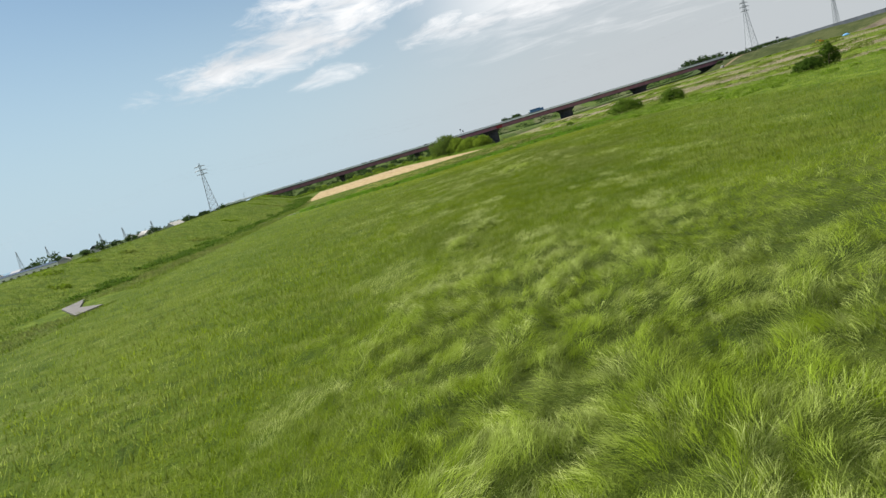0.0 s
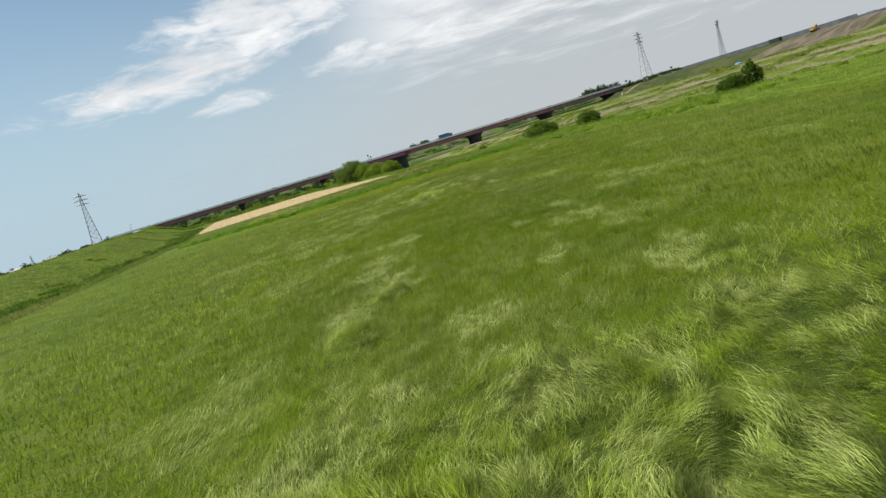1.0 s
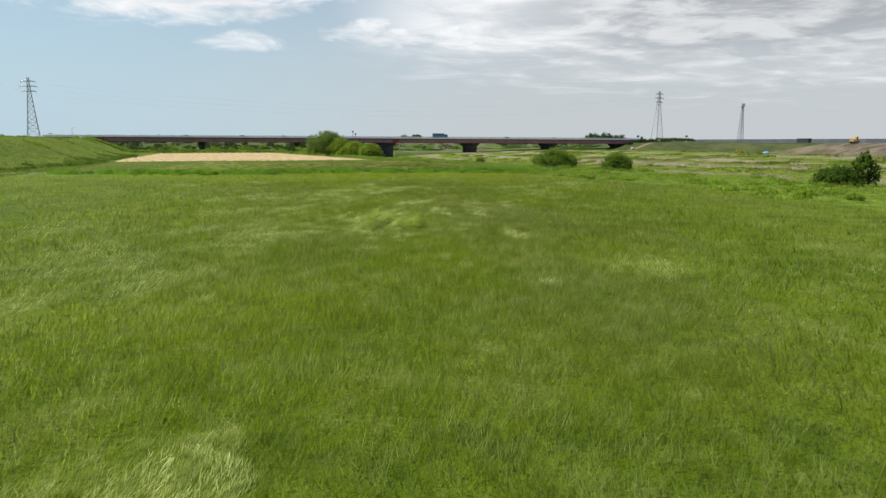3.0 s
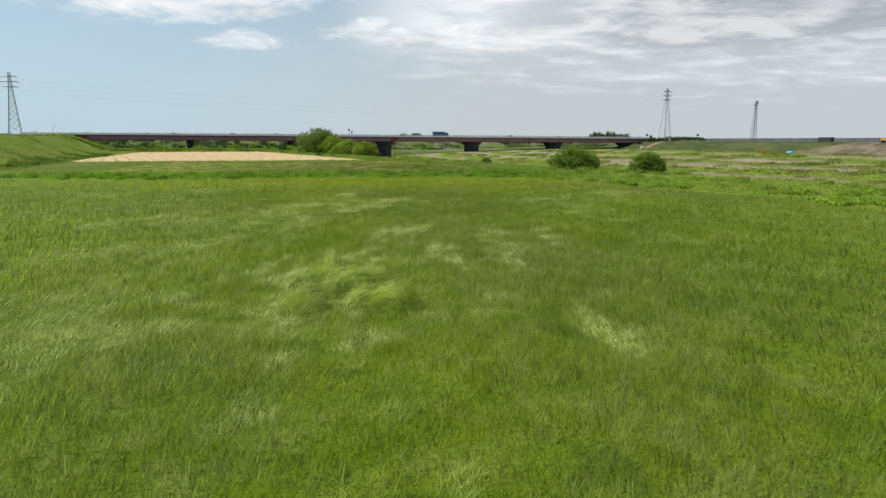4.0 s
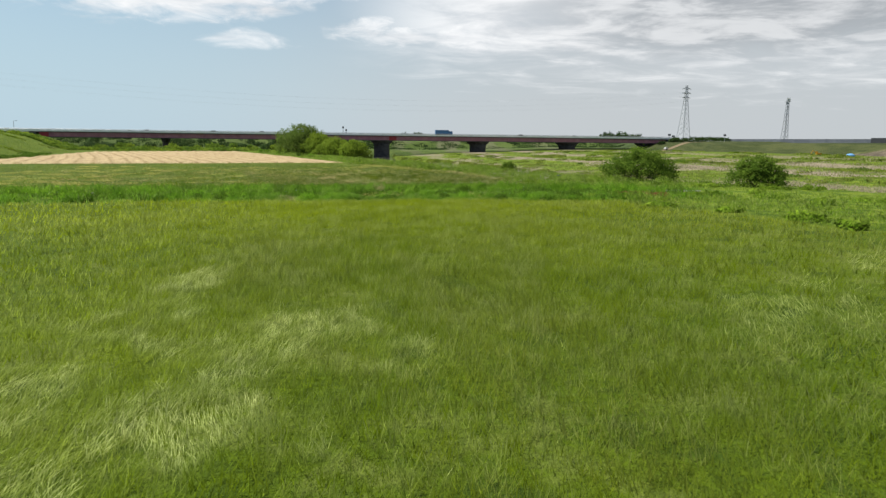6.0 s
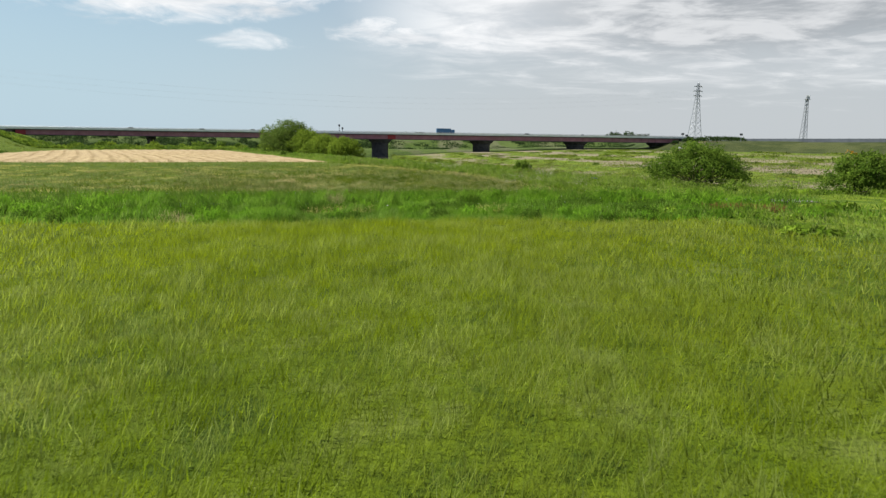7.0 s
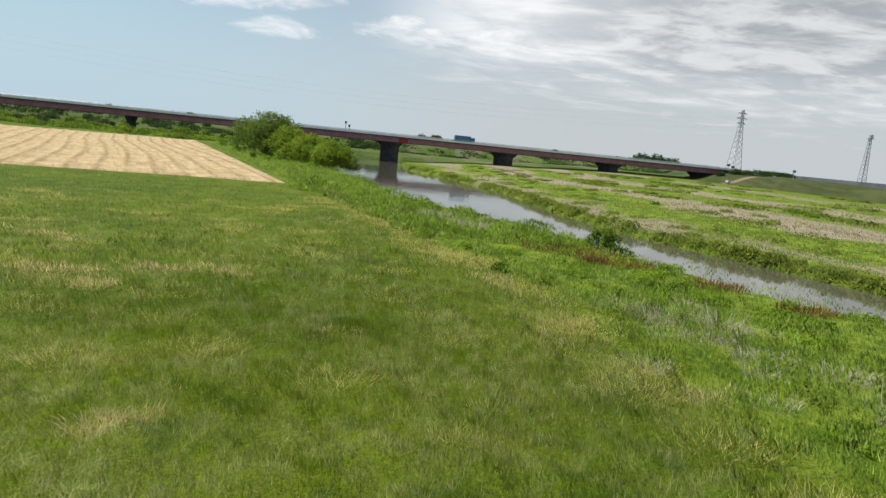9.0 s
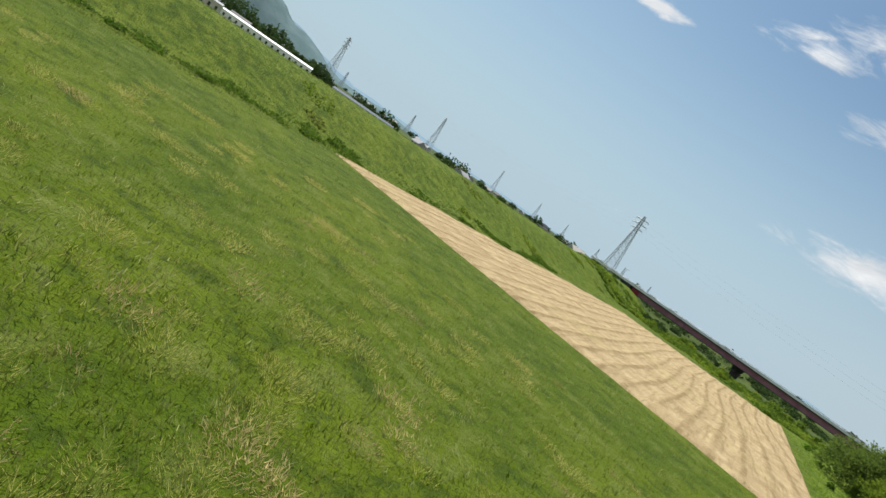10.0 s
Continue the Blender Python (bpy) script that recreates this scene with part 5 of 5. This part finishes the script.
weed_heaps("track_edge_weed_heaps", 34, lambda r: (lambda x: (x, float(track_mid(x)) - r.uniform(1.3, 2.4)))(r.uniform(22, 42)), (0.7, 1.5), (0.35, 0.7), 420, 0.04, M_LUSH, "bright green leafy weeds spilling over the track's edge", 715, 4.5, 1.8)
weed_heaps("long_bank_weed_heaps", 60, on_long_bank, (1.5, 4.0), (0.4, 0.9), 220, 0.2, M_BANK, "bright green weeds heaped along the river bank", 706)
weed_heaps("flood_plain_weed_heaps", 90, on_plain, (2.5, 7.0), (0.5, 1.0), 320, 0.2, M_BRIGHT, "yellow-green weeds heaped on the flood plain", 707)
weed_heaps("far_edge_weed_heaps", 130, on_far_edge, (2.0, 4.5), (0.9, 1.7), 200, 0.26, M_BRIGHT, "yellow-green weeds overhanging the far water's edge", 711)
weed_heaps("wide_plain_weed_heaps", 70, on_wide_plain, (5.0, 14.0), (0.4, 0.9), 240, 0.3, M_BRIGHT, "yellow-green weeds strewn over the flood plain", 712)
weed_heaps("dark_plain_weed_heaps", 50, on_wide_plain, (5.0, 16.0), (0.5, 1.0), 150, 0.5, M_LEVEE, "dull green weeds strewn over the flood plain", 713)
weed_heaps("plain_row_weeds", 60, on_plain_rows, (2.0, 7.0), (0.4, 1.0), 200, 0.18, M_WEED, "dark green weeds in rows over the flood plain", 718)
weed_heaps("levee_weed_heaps", 18, on_levee, (3.0, 8.0), (0.4, 0.9), 150, 0.34, M_LEVEE, "green weeds on the levee slope", 714)
weed_heaps("levee_foot_weed_heaps", 80, on_levee_foot, (2.0, 6.0), (0.4, 1.0), 200, 0.28, M_WEED, "dark green weeds heaped along the levee's foot", 708)
# dark clumps in the ditch strip
for i, (x, y, r) in enumerate(((24.5, 172.5, 1.1), (8.5, 171.6, 1.1), (4.0, 172.2, 1.2), (15.2, 172.0, 0.7), (29.0, 173.0, 1.0), (-3, 172.4, 1.4), (33, 171.5, 0.8), (18.5, 174.8, 0.7), (11.5, 174.0, 0.8), (0.5, 174.5, 1.0), (36, 174, 1.0))):
    tuft("weed_clump", x, y, r, 0.95, 520, M_WEED, "dark green weed clump in the ditch strip", 80 + i, 0.7, "ditch weeds", 0.03)
for i, x in enumerate(np.arange(22.5, 42, 0.85)):
    r = 0.45 + 0.35 * math.sin(i * 2.3) ** 2
    tuft("grass_clump", float(x), float(track_mid(x)) - 1.15 - 0.3 * math.sin(i * 1.7) ** 2, r, 0.5 + 0.2 * math.sin(i * 3.1) ** 2, 260, M_LUSH, "bright green grass clump overhanging the track", 500 + i, 0.7, "track edge clumps", 0.02)
for i, x in enumerate(np.arange(-44, 49, 2.6)):
    tuft("track_side_weed", float(x), float(track_mid(x)) - 2.5 - 0.5 * math.sin(i * 1.9), 0.8, 1.12 + 0.25 * math.sin(i * 2.7), 260, (M_LUSH, M_LUSH, M_WEED)[i % 3], "tall green weeds screening the concrete track", 600 + i, 0.6, "track side weeds", 0.024)
weed_heaps("bridge_scrub", 150, lambda r: (r.uniform(-140, -6), r.uniform(404, 478)), (4.0, 10.0), (0.9, 2.4), 130, 0.5, M_BUSH, "low green scrub covering the ground before the bridge", 709)
weed_heaps("pale_bridge_scrub", 90, lambda r: (r.uniform(-140, -6), r.uniform(404, 478)), (4.0, 10.0), (0.9, 2.2), 130, 0.5, M_WILLOW, "low pale green scrub covering the ground before the bridge", 710)
weed_heaps("far_levee_scrub", 150, lambda r: (lambda x: (x, 556 + 0.1 * x + 30 * r.random()))(r.uniform(-230, 30)), (5.0, 13.0), (1.6, 3.6), 130, 0.7, M_DARKTREE, "dark scrub on the levee behind the bridge", 719)
weed_heaps("far_levee_growth", 60, lambda r: (lambda x: (x, 552 + 0.1 * x + 30 * r.random()))(r.uniform(30, 235)), (6.0, 20.0), (0.6, 1.4), 130, 0.6, M_DARKTREE, "low dark growth on the levee behind the bridge", 720)
# scrub under and left of the bridge
rng = random.Random(5)
for i in range(46):
    x = rng.uniform(-150, -8)
    y = 412 + rng.uniform(0, 66) + 0.1 * (x + 80)
    if x < float(levee_foot(y)) + 2:
        continue
    h = rng.uniform(1.6, 4.2)
    tree("scrub", x, y, h, h * rng.uniform(1.4, 2.6), 420, 0.42, rng.choice((M_BUSH, M_DARKTREE, M_WILLOW)), "scrub bush growing before the bridge", "bush", 120 + i, 0.08, 5, "scrub by the bridge", None, 0.1)
for i in range(12):
    y = rng.uniform(262, 450)
    x = float(meadow_edge(y)) + rng.uniform(3, 16)
    h = rng.uniform(0.8, 1.9)
    tree("bank_shrub", x, y, h, h * rng.uniform(1.6, 3.0), 220, 0.3, rng.choice((M_BUSH, M_WEED, M_LUSH)), "green weeds heaped along the field edge", "shrub", 170 + i, 0.04, 5, "field edge shrubs", None, 0.14)
# dark tree crowns on the skyline
for i, (azd, dist, h, w) in enumerate(((21.3, 900, 18, 34), (22.4, 905, 20, 30), (23.5, 910, 16, 30), (4.6, 900, 15, 26), (5.6, 905, 17, 28), (7.0, 950, 13, 22), (-9.5, 950, 12, 26), (-20.5, 640, 9, 18), (-22.0, 640, 10, 18), (-23.6, 650, 10, 22), (-25.2, 650, 9, 20),
                                       (-26.6, 655, 9, 22), (13, 1000, 12, 24))):
    a = radians(azd)
    x, y = 6 + dist * math.sin(a), 48 + dist * math.cos(a)
    tree("skyline_tree", x, y, h, w, 1800, 1.2, M_DARKTREE, "dark tree crown on the skyline", "tree", 220 + i, 0.4, 7, "skyline trees", 1.0 if azd < 25 else 4.5)


for i, (x, y, r, n) in enumerate(((13.3, 208.6, 0.9, 420), (9.1, 206.7, 0.9, 420), (10.2, 207.6, 0.5, 200), (16.3, 208.8, 0.6, 200), (12.0, 205.0, 0.6, 180), (4.9, 215, 0.9, 260), (7.2, 213.6, 0.6, 160),
                                  (14.0, 190.5, 0.5, 140), (17.0, 193.5, 0.6, 160), (11.0, 196.0, 0.6, 160), (3.0, 205.0, 0.8, 220), (-1.0, 210.0, 0.7, 200), (30.5, 203.5, 0.6, 180), (33.0, 196.5, 0.6, 160), (9.2, 168.9, 0.5, 160))):
    tuft("dry_tuft", x, y, r, 0.42, n // 2, M_DRYTUFT, "straw-coloured dry grass tuft in the meadow", 300 + i, 1.6, "dry tufts", 0.02)
for i, (x, y, r, h, n) in enumerate(((37.4, 203.3, 0.5, 1.7, 160), (36.0, 205.8, 1.2, 0.9, 260), (34.6, 207.2, 1.0, 0.8, 200), (37.6, 200.4, 1.0, 0.7, 200), (31.0, 233, 1.6, 1.5, 260), (28.6, 238, 1.3, 1.4, 200), (38.2, 195.2, 0.4, 1.5, 60), (39.6, 199, 0.8, 0.8, 160))):
    tuft("reed_clump", x, y, r, h, n, M_REED, "grey dead reed stems on the bank", 340 + i, 0.8, "dead reeds", 0.024)
for i, (x, y, r, n) in enumerate(((38.0, 225.5, 2.6, 1100), (40.2, 222.0, 2.0, 800), (45.0, 216.5, 1.4, 300), (35.0, 237, 1.4, 250), (40.8, 172.8, 1.7, 900), (47.5, 211.5, 1.2, 240))):
    tuft("dock_patch", x, y, r, 0.62, n, M_RUST, "patch of rusty brown dock stems", 360 + i, 0.4, "rusty docks", 0.05)


# growth at the bridge's right end and sign posts on its approach
for i, (x, y, h, w) in enumerate(((226, 512, 3.4, 9), (234, 516, 3.0, 10), (243, 520, 3.4, 12), (221, 506, 2.6, 7), (252, 526, 3.0, 12), (214, 508, 2.2, 6), (262, 534, 3.2, 16), (272, 543, 3.0, 16), (282, 552, 3.2, 16), (291, 561, 3.0, 14))):
    tree("levee_bush", x, y, h, w, 700, 0.45, M_DARKTREE, "dark bush at the end of the bridge", "bush", 640 + i, 0.1, 5, "bridge end bushes")


def post(name, x, y, h, label, group, head):
    z = float(land(x, y))
    top = empty(name, pose(x, y, z - 0.2), label, name.replace("_", " "), group)
    bm = bmesh.new()
    rod(bm, (0, 0, 0), (0, 0, h), 0.16, 0.10, 8)
    part("pole", bm, M_STEEL, top)
    bm = bmesh.new()
    if head == "lamp":
        rod(bm, (0, 0, h - 0.05), (1.3, 0, h + 0.25), 0.08, 0.06, 6)
        box(bm, 1.1, 1.9, -0.16, 0.16, h + 0.14, h + 0.34, 0.04)
    else:
        box(bm, -1.0, 1.0, -0.07, 0.0, h - 1.3, h, 0.03)
    part("lamp_head" if head == "lamp" else "sign_plate", bm, M_DARK, top)


for x, y, h in ((-228, 505, 8.0), (-205, 512, 8.5), (-190, 492, 8.0), (-176, 500, 7.5), (-250, 520, 8.0)):
    post("street_lamp", x, y, h, "grey street lamp on the bridge approach", "approach lamps", "lamp")
for x, y, h in ((229, 527, 5.0), (233, 529, 4.0), (266, 520, 5.5)):
    post("road_sign", x, y, h, "dark road sign post on the bridge approach", "approach signs", "sign")


def many_tufts(name, n, spot, radius, h, blades, material, label, seed, lean=1.2, wide=0.022):
    """Grass tufts strewn where spot(random) says."""
    r, rr = random.Random(seed), np.random.default_rng(seed)
    px, py, turn, hh = [], [], [], []
    for i in range(n):
        x, y = spot(r)
        rad = r.uniform(*radius)
        k = int(blades * rad * rad / radius[1] ** 2) + 12
        a, d = rr.uniform(0, 2 * math.pi, k), rad * rr.random(k) ** 0.6
        px.append(x + d * np.cos(a) * 1.4); py.append(y + d * np.sin(a)); turn.append(a + rr.normal(0, 0.8, k))
        hh.append(h * r.uniform(0.7, 1.2) * rr.uniform(0.5, 1.1, k))
    px, py, turn, hh = map(np.concatenate, (px, py, turn, hh))
    m = len(px)
    return blade_object(name, px, py, hh, wide * rr.uniform(0.6, 1.4, m), lean * rr.uniform(0.3, 1.6, m), turn, np.zeros(m), material, label, "grass tufts", seed, plain=np.ones(m, bool))


def along_edge(r):
    y = 188 + 62 * r.random()
    return float(meadow_edge(y)) + r.gauss(-0.3, 1.0), y


def in_mown(r):
    y = 187 + 50 * r.random() ** 1.3
    return r.uniform(-34, float(meadow_edge(y)) - 2), y


many_tufts("edge_tufts", 80, along_edge, (0.5, 1.5), 0.55, 420, M_PALETUFT, "pale yellow-green grass tufts along the meadow's edge", 731)
many_tufts("pale_meadow_tufts", 210, in_mown, (0.4, 1.2), 0.44, 460, M_PALETUFT, "pale yellow-green tufts in the short meadow", 732)
many_tufts("straw_meadow_tufts", 34, in_mown, (0.3, 0.9), 0.40, 280, M_DRYTUFT, "straw-coloured tufts in the short meadow", 733, 1.6)
for i, (x, y, r, n) in enumerate(((16.4, 172.1, 1.0, 900), (15.3, 171.6, 0.6, 420), (25.2, 172.1, 0.75, 600))):
    tuft("straw_patch", x, y, r, 0.72, n * 3, M_LODGED, "flattened patch of pale yellow dry grass in the ditch strip", 750 + i, 2.8, "straw patches", 0.015, 0.14, 0.5 + 0.6 * i)
many_tufts("grey_bank_stems", 34, lambda r: (r.gauss(36.5, 1.9), r.gauss(203.5, 4.5)), (0.2, 0.7), 0.7, 90, M_REED, "whitish dead stems among bank weeds", 734, 0.8)


# small white flower heads
rr = np.random.default_rng(77)
fx = np.concatenate([rr.uniform(-8, 40, 130), rr.uniform(0, 36, 60)])
fy = np.concatenate([track_mid(fx[:130]) + 1.3 + 2.2 * rr.random(130) ** 1.5, strip_start(fx[130:]) + 7 * rr.random(60)])
me = leaf_mesh("white_flowers", np.stack([fx, fy, land(fx, fy) + 0.52 + 0.2 * rr.random(190)], 1), 78, 0.032, M_WHITE, 1.0)
tagged(new("white_flowers", me), "tiny white flower heads along the track", "flowers", kind="stuff")


# ---- debris by the bank ----
bm = bmesh.new()
bmesh.ops.create_grid(bm, x_segments=10, y_segments=7, size=0.5)
for q in bm.verts:
    q.co = Vector((q.co.x * 0.7, q.co.y * 0.4, 0.1 + 0.22 * noise.noise(q.co * 4.0)))
ob = part("crumpled_sheet", bm, M_NAVY, None, smooth=True)
ob.modifiers.new("thick", "SOLIDIFY").thickness = 0.02
ob.matrix_world = pose(40.9, 197.6, float(land(40.9, 197.6)) + 0.5, 10, 5, 30)
tagged(ob, "crumpled navy blue sheet caught in bank weeds", "sheet")


# ---- left levee foot: concrete slab ----
bm = bmesh.new()
pts = [(-56.5, 85.5), (-46.0, 72.8), (-45.0, 76.8), (-50.5, 80.5), (-57.2, 92)]
lo = [bm.verts.new((x, y, float(land(x, y)) - 0.2)) for x, y in pts]
hi = [bm.verts.new((x, y, float(land(x, y)) + 0.22)) for x, y in pts]
bm.faces.new(hi)
for i in range(5):
    bm.faces.new((lo[i], lo[(i + 1) % 5], hi[(i + 1) % 5], hi[i]))
tagged(part("concrete_slab", bm, M_TRACK), "pale concrete slab at the levee's foot", "slab", kind="structure")


# ---- right bank: barrier, diggers, sheds ----
def barrier():
    top = empty("noise_barrier", pose(296, 569, 5.2), "long grey panel barrier along the levee road", "barrier", kind="structure")
    d = Vector((0.36, -0.933, 0))
    bm0 = bmesh.new(); box(bm0, 0, 5.9, -0.06, 0.06, 0, 3.1, 0.02)
    pm = bpy.data.meshes.new("panel"); bm0.to_mesh(pm); bm0.free(); pm.materials.append(M_BARRIER)
    bm0 = bmesh.new(); box(bm0, -0.12, 0.12, -0.12, 0.12, 0, 3.3)
    sm = bpy.data.meshes.new("post"); bm0.to_mesh(sm); bm0.free(); sm.materials.append(M_BARRIER)
    turn = math.degrees(math.atan2(d.y, d.x))
    for i in range(70):
        h = 1.0 if i < 26 else 0.42 + 0.22 * ((i * 7) % 5) / 5
        for name, m_, s in (("panel", pm, i * 6.0 + 0.05), ("post", sm, i * 6.0)):
            o = new(name, m_)
            o.parent = top
            o.matrix_local = pose(d.x * s, d.y * s, 0, 0, 0, turn) @ Matrix.Diagonal((1, 1, h, 1))


barrier()


def digger(x, y, turn, s=1.0):
    top = empty("excavator", pose(x, y, float(land(x, y)), 0, 0, turn) @ Matrix.Scale(s, 4), "yellow tracked excavator on the levee works", "excavator", "excavators")
    for yy in (-1.0, 1.0):
        bm = bmesh.new(); box(bm, -1.7, 1.7, yy - 0.3, yy + 0.3, 0, 0.8, 0.25)
        part("crawler", bm, M_DARK, top)
    bm = bmesh.new(); box(bm, -1.8, 1.2, -1.2, 1.2, 0.9, 1.9, 0.12)
    part("house", bm, M_YELLOW, top)
    bm = bmesh.new(); box(bm, 0.0, 1.3, -1.2, -0.2, 1.8, 3.0, 0.1)
    cab_ = part("cab", bm, M_YELLOW, top)
    bm = bmesh.new(); box(bm, 0.2, 1.33, -1.23, -0.3, 2.1, 2.8)
    part("window", bm, M_GLASS, cab_)
    bm = bmesh.new(); rod(bm, (1.0, 0.3, 1.6), (3.4, 0.3, 3.6), 0.28, 0.2, 6)
    part("boom", bm, M_YELLOW, top)
    bm = bmesh.new(); rod(bm, (3.4, 0.3, 3.6), (4.6, 0.3, 1.2), 0.2, 0.14, 6)
    part("stick", bm, M_YELLOW, top)
    bm = bmesh.new(); box(bm, 4.1, 5.0, -0.3, 0.9, 0.5, 1.3, 0.15)
    part("bucket", bm, M_DARK, top)


digger(199, 347, 160, 0.6)
digger(239, 322, 20, 0.95)
digger(244, 262, 200, 0.75)
bm = bmesh.new()
bmesh.ops.create_uvsphere(bm, u_segments=16, v_segments=8, radius=1.0)
for q in bm.verts:
    q.co = Vector((q.co.x * 1.9, q.co.y * 1.3, max(q.co.z, 0) * 1.1 + 0.15 * noise.noise(q.co * 3)))
ob = part("covered_heap", bm, M_TARP, None, smooth=True)
ob.matrix_world = pose(207.5, 340, float(land(207.5, 340)))
tagged(ob, "heap covered with a light blue sheet on the flood plain", "covered heap")
bm = bmesh.new()
box(bm, -4, 4, -1.2, 1.2, 0, 2.6, 0.05)
shed = part("site_container", bm, M_DARK)
shed.matrix_world = pose(268, 392, float(land(268, 392)), 0, 0, 100)
tagged(shed, "dark site container on the levee crest", "container")


# ---- buildings far off ----
def house(x, y, w, d, h, roof, base, label, group, turn=0.0, wall=None, ridge=0.35):
    top = empty("house", pose(x, y, base, 0, 0, turn), label, "house", group)
    bm = bmesh.new(); box(bm, -w / 2, w / 2, -d / 2, d / 2, 0, h)
    part("wall", bm, wall or M_HOUSE, top)
    bm = bmesh.new()
    e, rz = 0.4, h + d * ridge
    vs = [bm.verts.new(p) for p in ((-w / 2 - e, -d / 2 - e, h - 0.1), (w / 2 + e, -d / 2 - e, h - 0.1), (w / 2 + e, d / 2 + e, h - 0.1), (-w / 2 - e, d / 2 + e, h - 0.1), (-w / 2 - e, 0, rz), (w / 2 + e, 0, rz))]
    for f in ((0, 1, 5, 4), (2, 3, 4, 5), (0, 4, 3), (1, 2, 5), (0, 3, 2, 1)):
        bm.faces.new([vs[i] for i in f])
    part("roof", bm, roof, top)
    for i in range(max(1, int(w // 4))):
        bm = bmesh.new(); xx = -w / 2 + (i + 0.5) * w / max(1, int(w // 4))
        box(bm, xx - 0.7, xx + 0.7, -d / 2 - 0.04, -d / 2 + 0.04, h * 0.35, h * 0.7)
        part("window", bm, M_GLASS, top)
    return top


for i in range(46):
    azd = rng.uniform(-76, -28)
    dist = rng.uniform(420, 1300)
    a = radians(azd)
    house(20 + dist * math.sin(a), 198 + dist * math.cos(a), rng.uniform(8, 22), rng.uniform(7, 12), rng.uniform(3, 5.2), rng.choice((M_ROOF, M_ROOF, M_DARK, M_HOUSE)), 0.6,
          "distant house with a pitched roof", "distant houses", rng.uniform(0, 180))
for i in range(70):
    azd = rng.uniform(-78, -20)
    dist = rng.uniform(480, 1500)
    a = radians(azd)
    h = rng.uniform(6, 13)
    tree("distant_tree", 20 + dist * math.sin(a), 198 + dist * math.cos(a), h, h * rng.uniform(1.4, 2.6), 260, 1.5, M_DARKTREE, "distant dark tree among houses", "tree", 400 + i, 0.3, 5, "distant trees", 0.5)
# long white greenhouse and dark roofed sheds behind the levee
for azd, dist, w, h, c, r, label in ((-70.5, 420, 62, 5.2, M_FILM, M_FILM, "long white film greenhouse"), (-60.8, 330, 36, 4.6, M_FILM, M_PANEL, "long shed with dark solar panels on the roof"), (-76, 380, 16, 6.5, M_HOUSE, M_ROOF, "grey roofed farm house")):
    a = radians(azd)
    house(20 + dist * math.sin(a), 198 + dist * math.cos(a), w, 8, h, r, 0.2, label, "farm buildings", -azd - 8, c, 0.12)
for i in range(14):
    a = radians(-75 + 0.85 * i)
    d = 520 + 30 * math.sin(i * 2.1)
    h = 20 - 0.9 * i + 4 * math.sin(i * 1.3)
    tree("wood_edge_tree", 20 + d * math.sin(a), 198 + d * math.cos(a), h, h * 1.5, 900, 1.1, M_DARKTREE, "dark green tree at the foot of the hill", "tree", 480 + i, 0.35, 6, "wood edge trees", 0.5, 0.1)


# ---- hills ----
def hill(name, a0, a1, dist, peaks, material, label):
    bm = bmesh.new()
    n = 90
    rows = [[], [], []]
    for i in range(n):
        azd = a0 + (a1 - a0) * i / (n - 1)
        a = radians(azd)
        h = sum(hh * math.exp(-(((azd - c) / w) ** 2)) for c, w, hh in peaks)
        h *= 0.92 + 0.16 * noise.noise(Vector((azd * 0.7, dist, 0)))
        for k, (dd, f) in enumerate(((0, 0), (dist * 0.05, 0.65), (dist * 0.12, 1.0))):
            rows[k].append(bm.verts.new((20 + (dist + dd) * math.sin(a), 198 + (dist + dd) * math.cos(a), -5 + h * f)))
    for p, q in zip(rows, rows[1:]):
        for i in range(n - 1):
            bm.faces.new((p[i], p[i + 1], q[i + 1], q[i]))
    tagged(part(name, bm, material, None, smooth=True), label, "hill", kind="structure")


hill("backdrop_hill", -90, -50, 1700, ((-80, 6, 170), (-73.5, 3.5, 120), (-68, 3.0, 60), (-60, 6, 24)), M_HILL, "wooded hill behind the town with haze painted into its colour")
hill("backdrop_range", -100, -10, 3300, ((-80, 8, 250), (-69, 4, 110), (-60, 7, 45), (-45, 9, 22), (-15.5, 2.2, 42)), M_HILL2, "far hills on the horizon with pale blue haze painted into their colour")
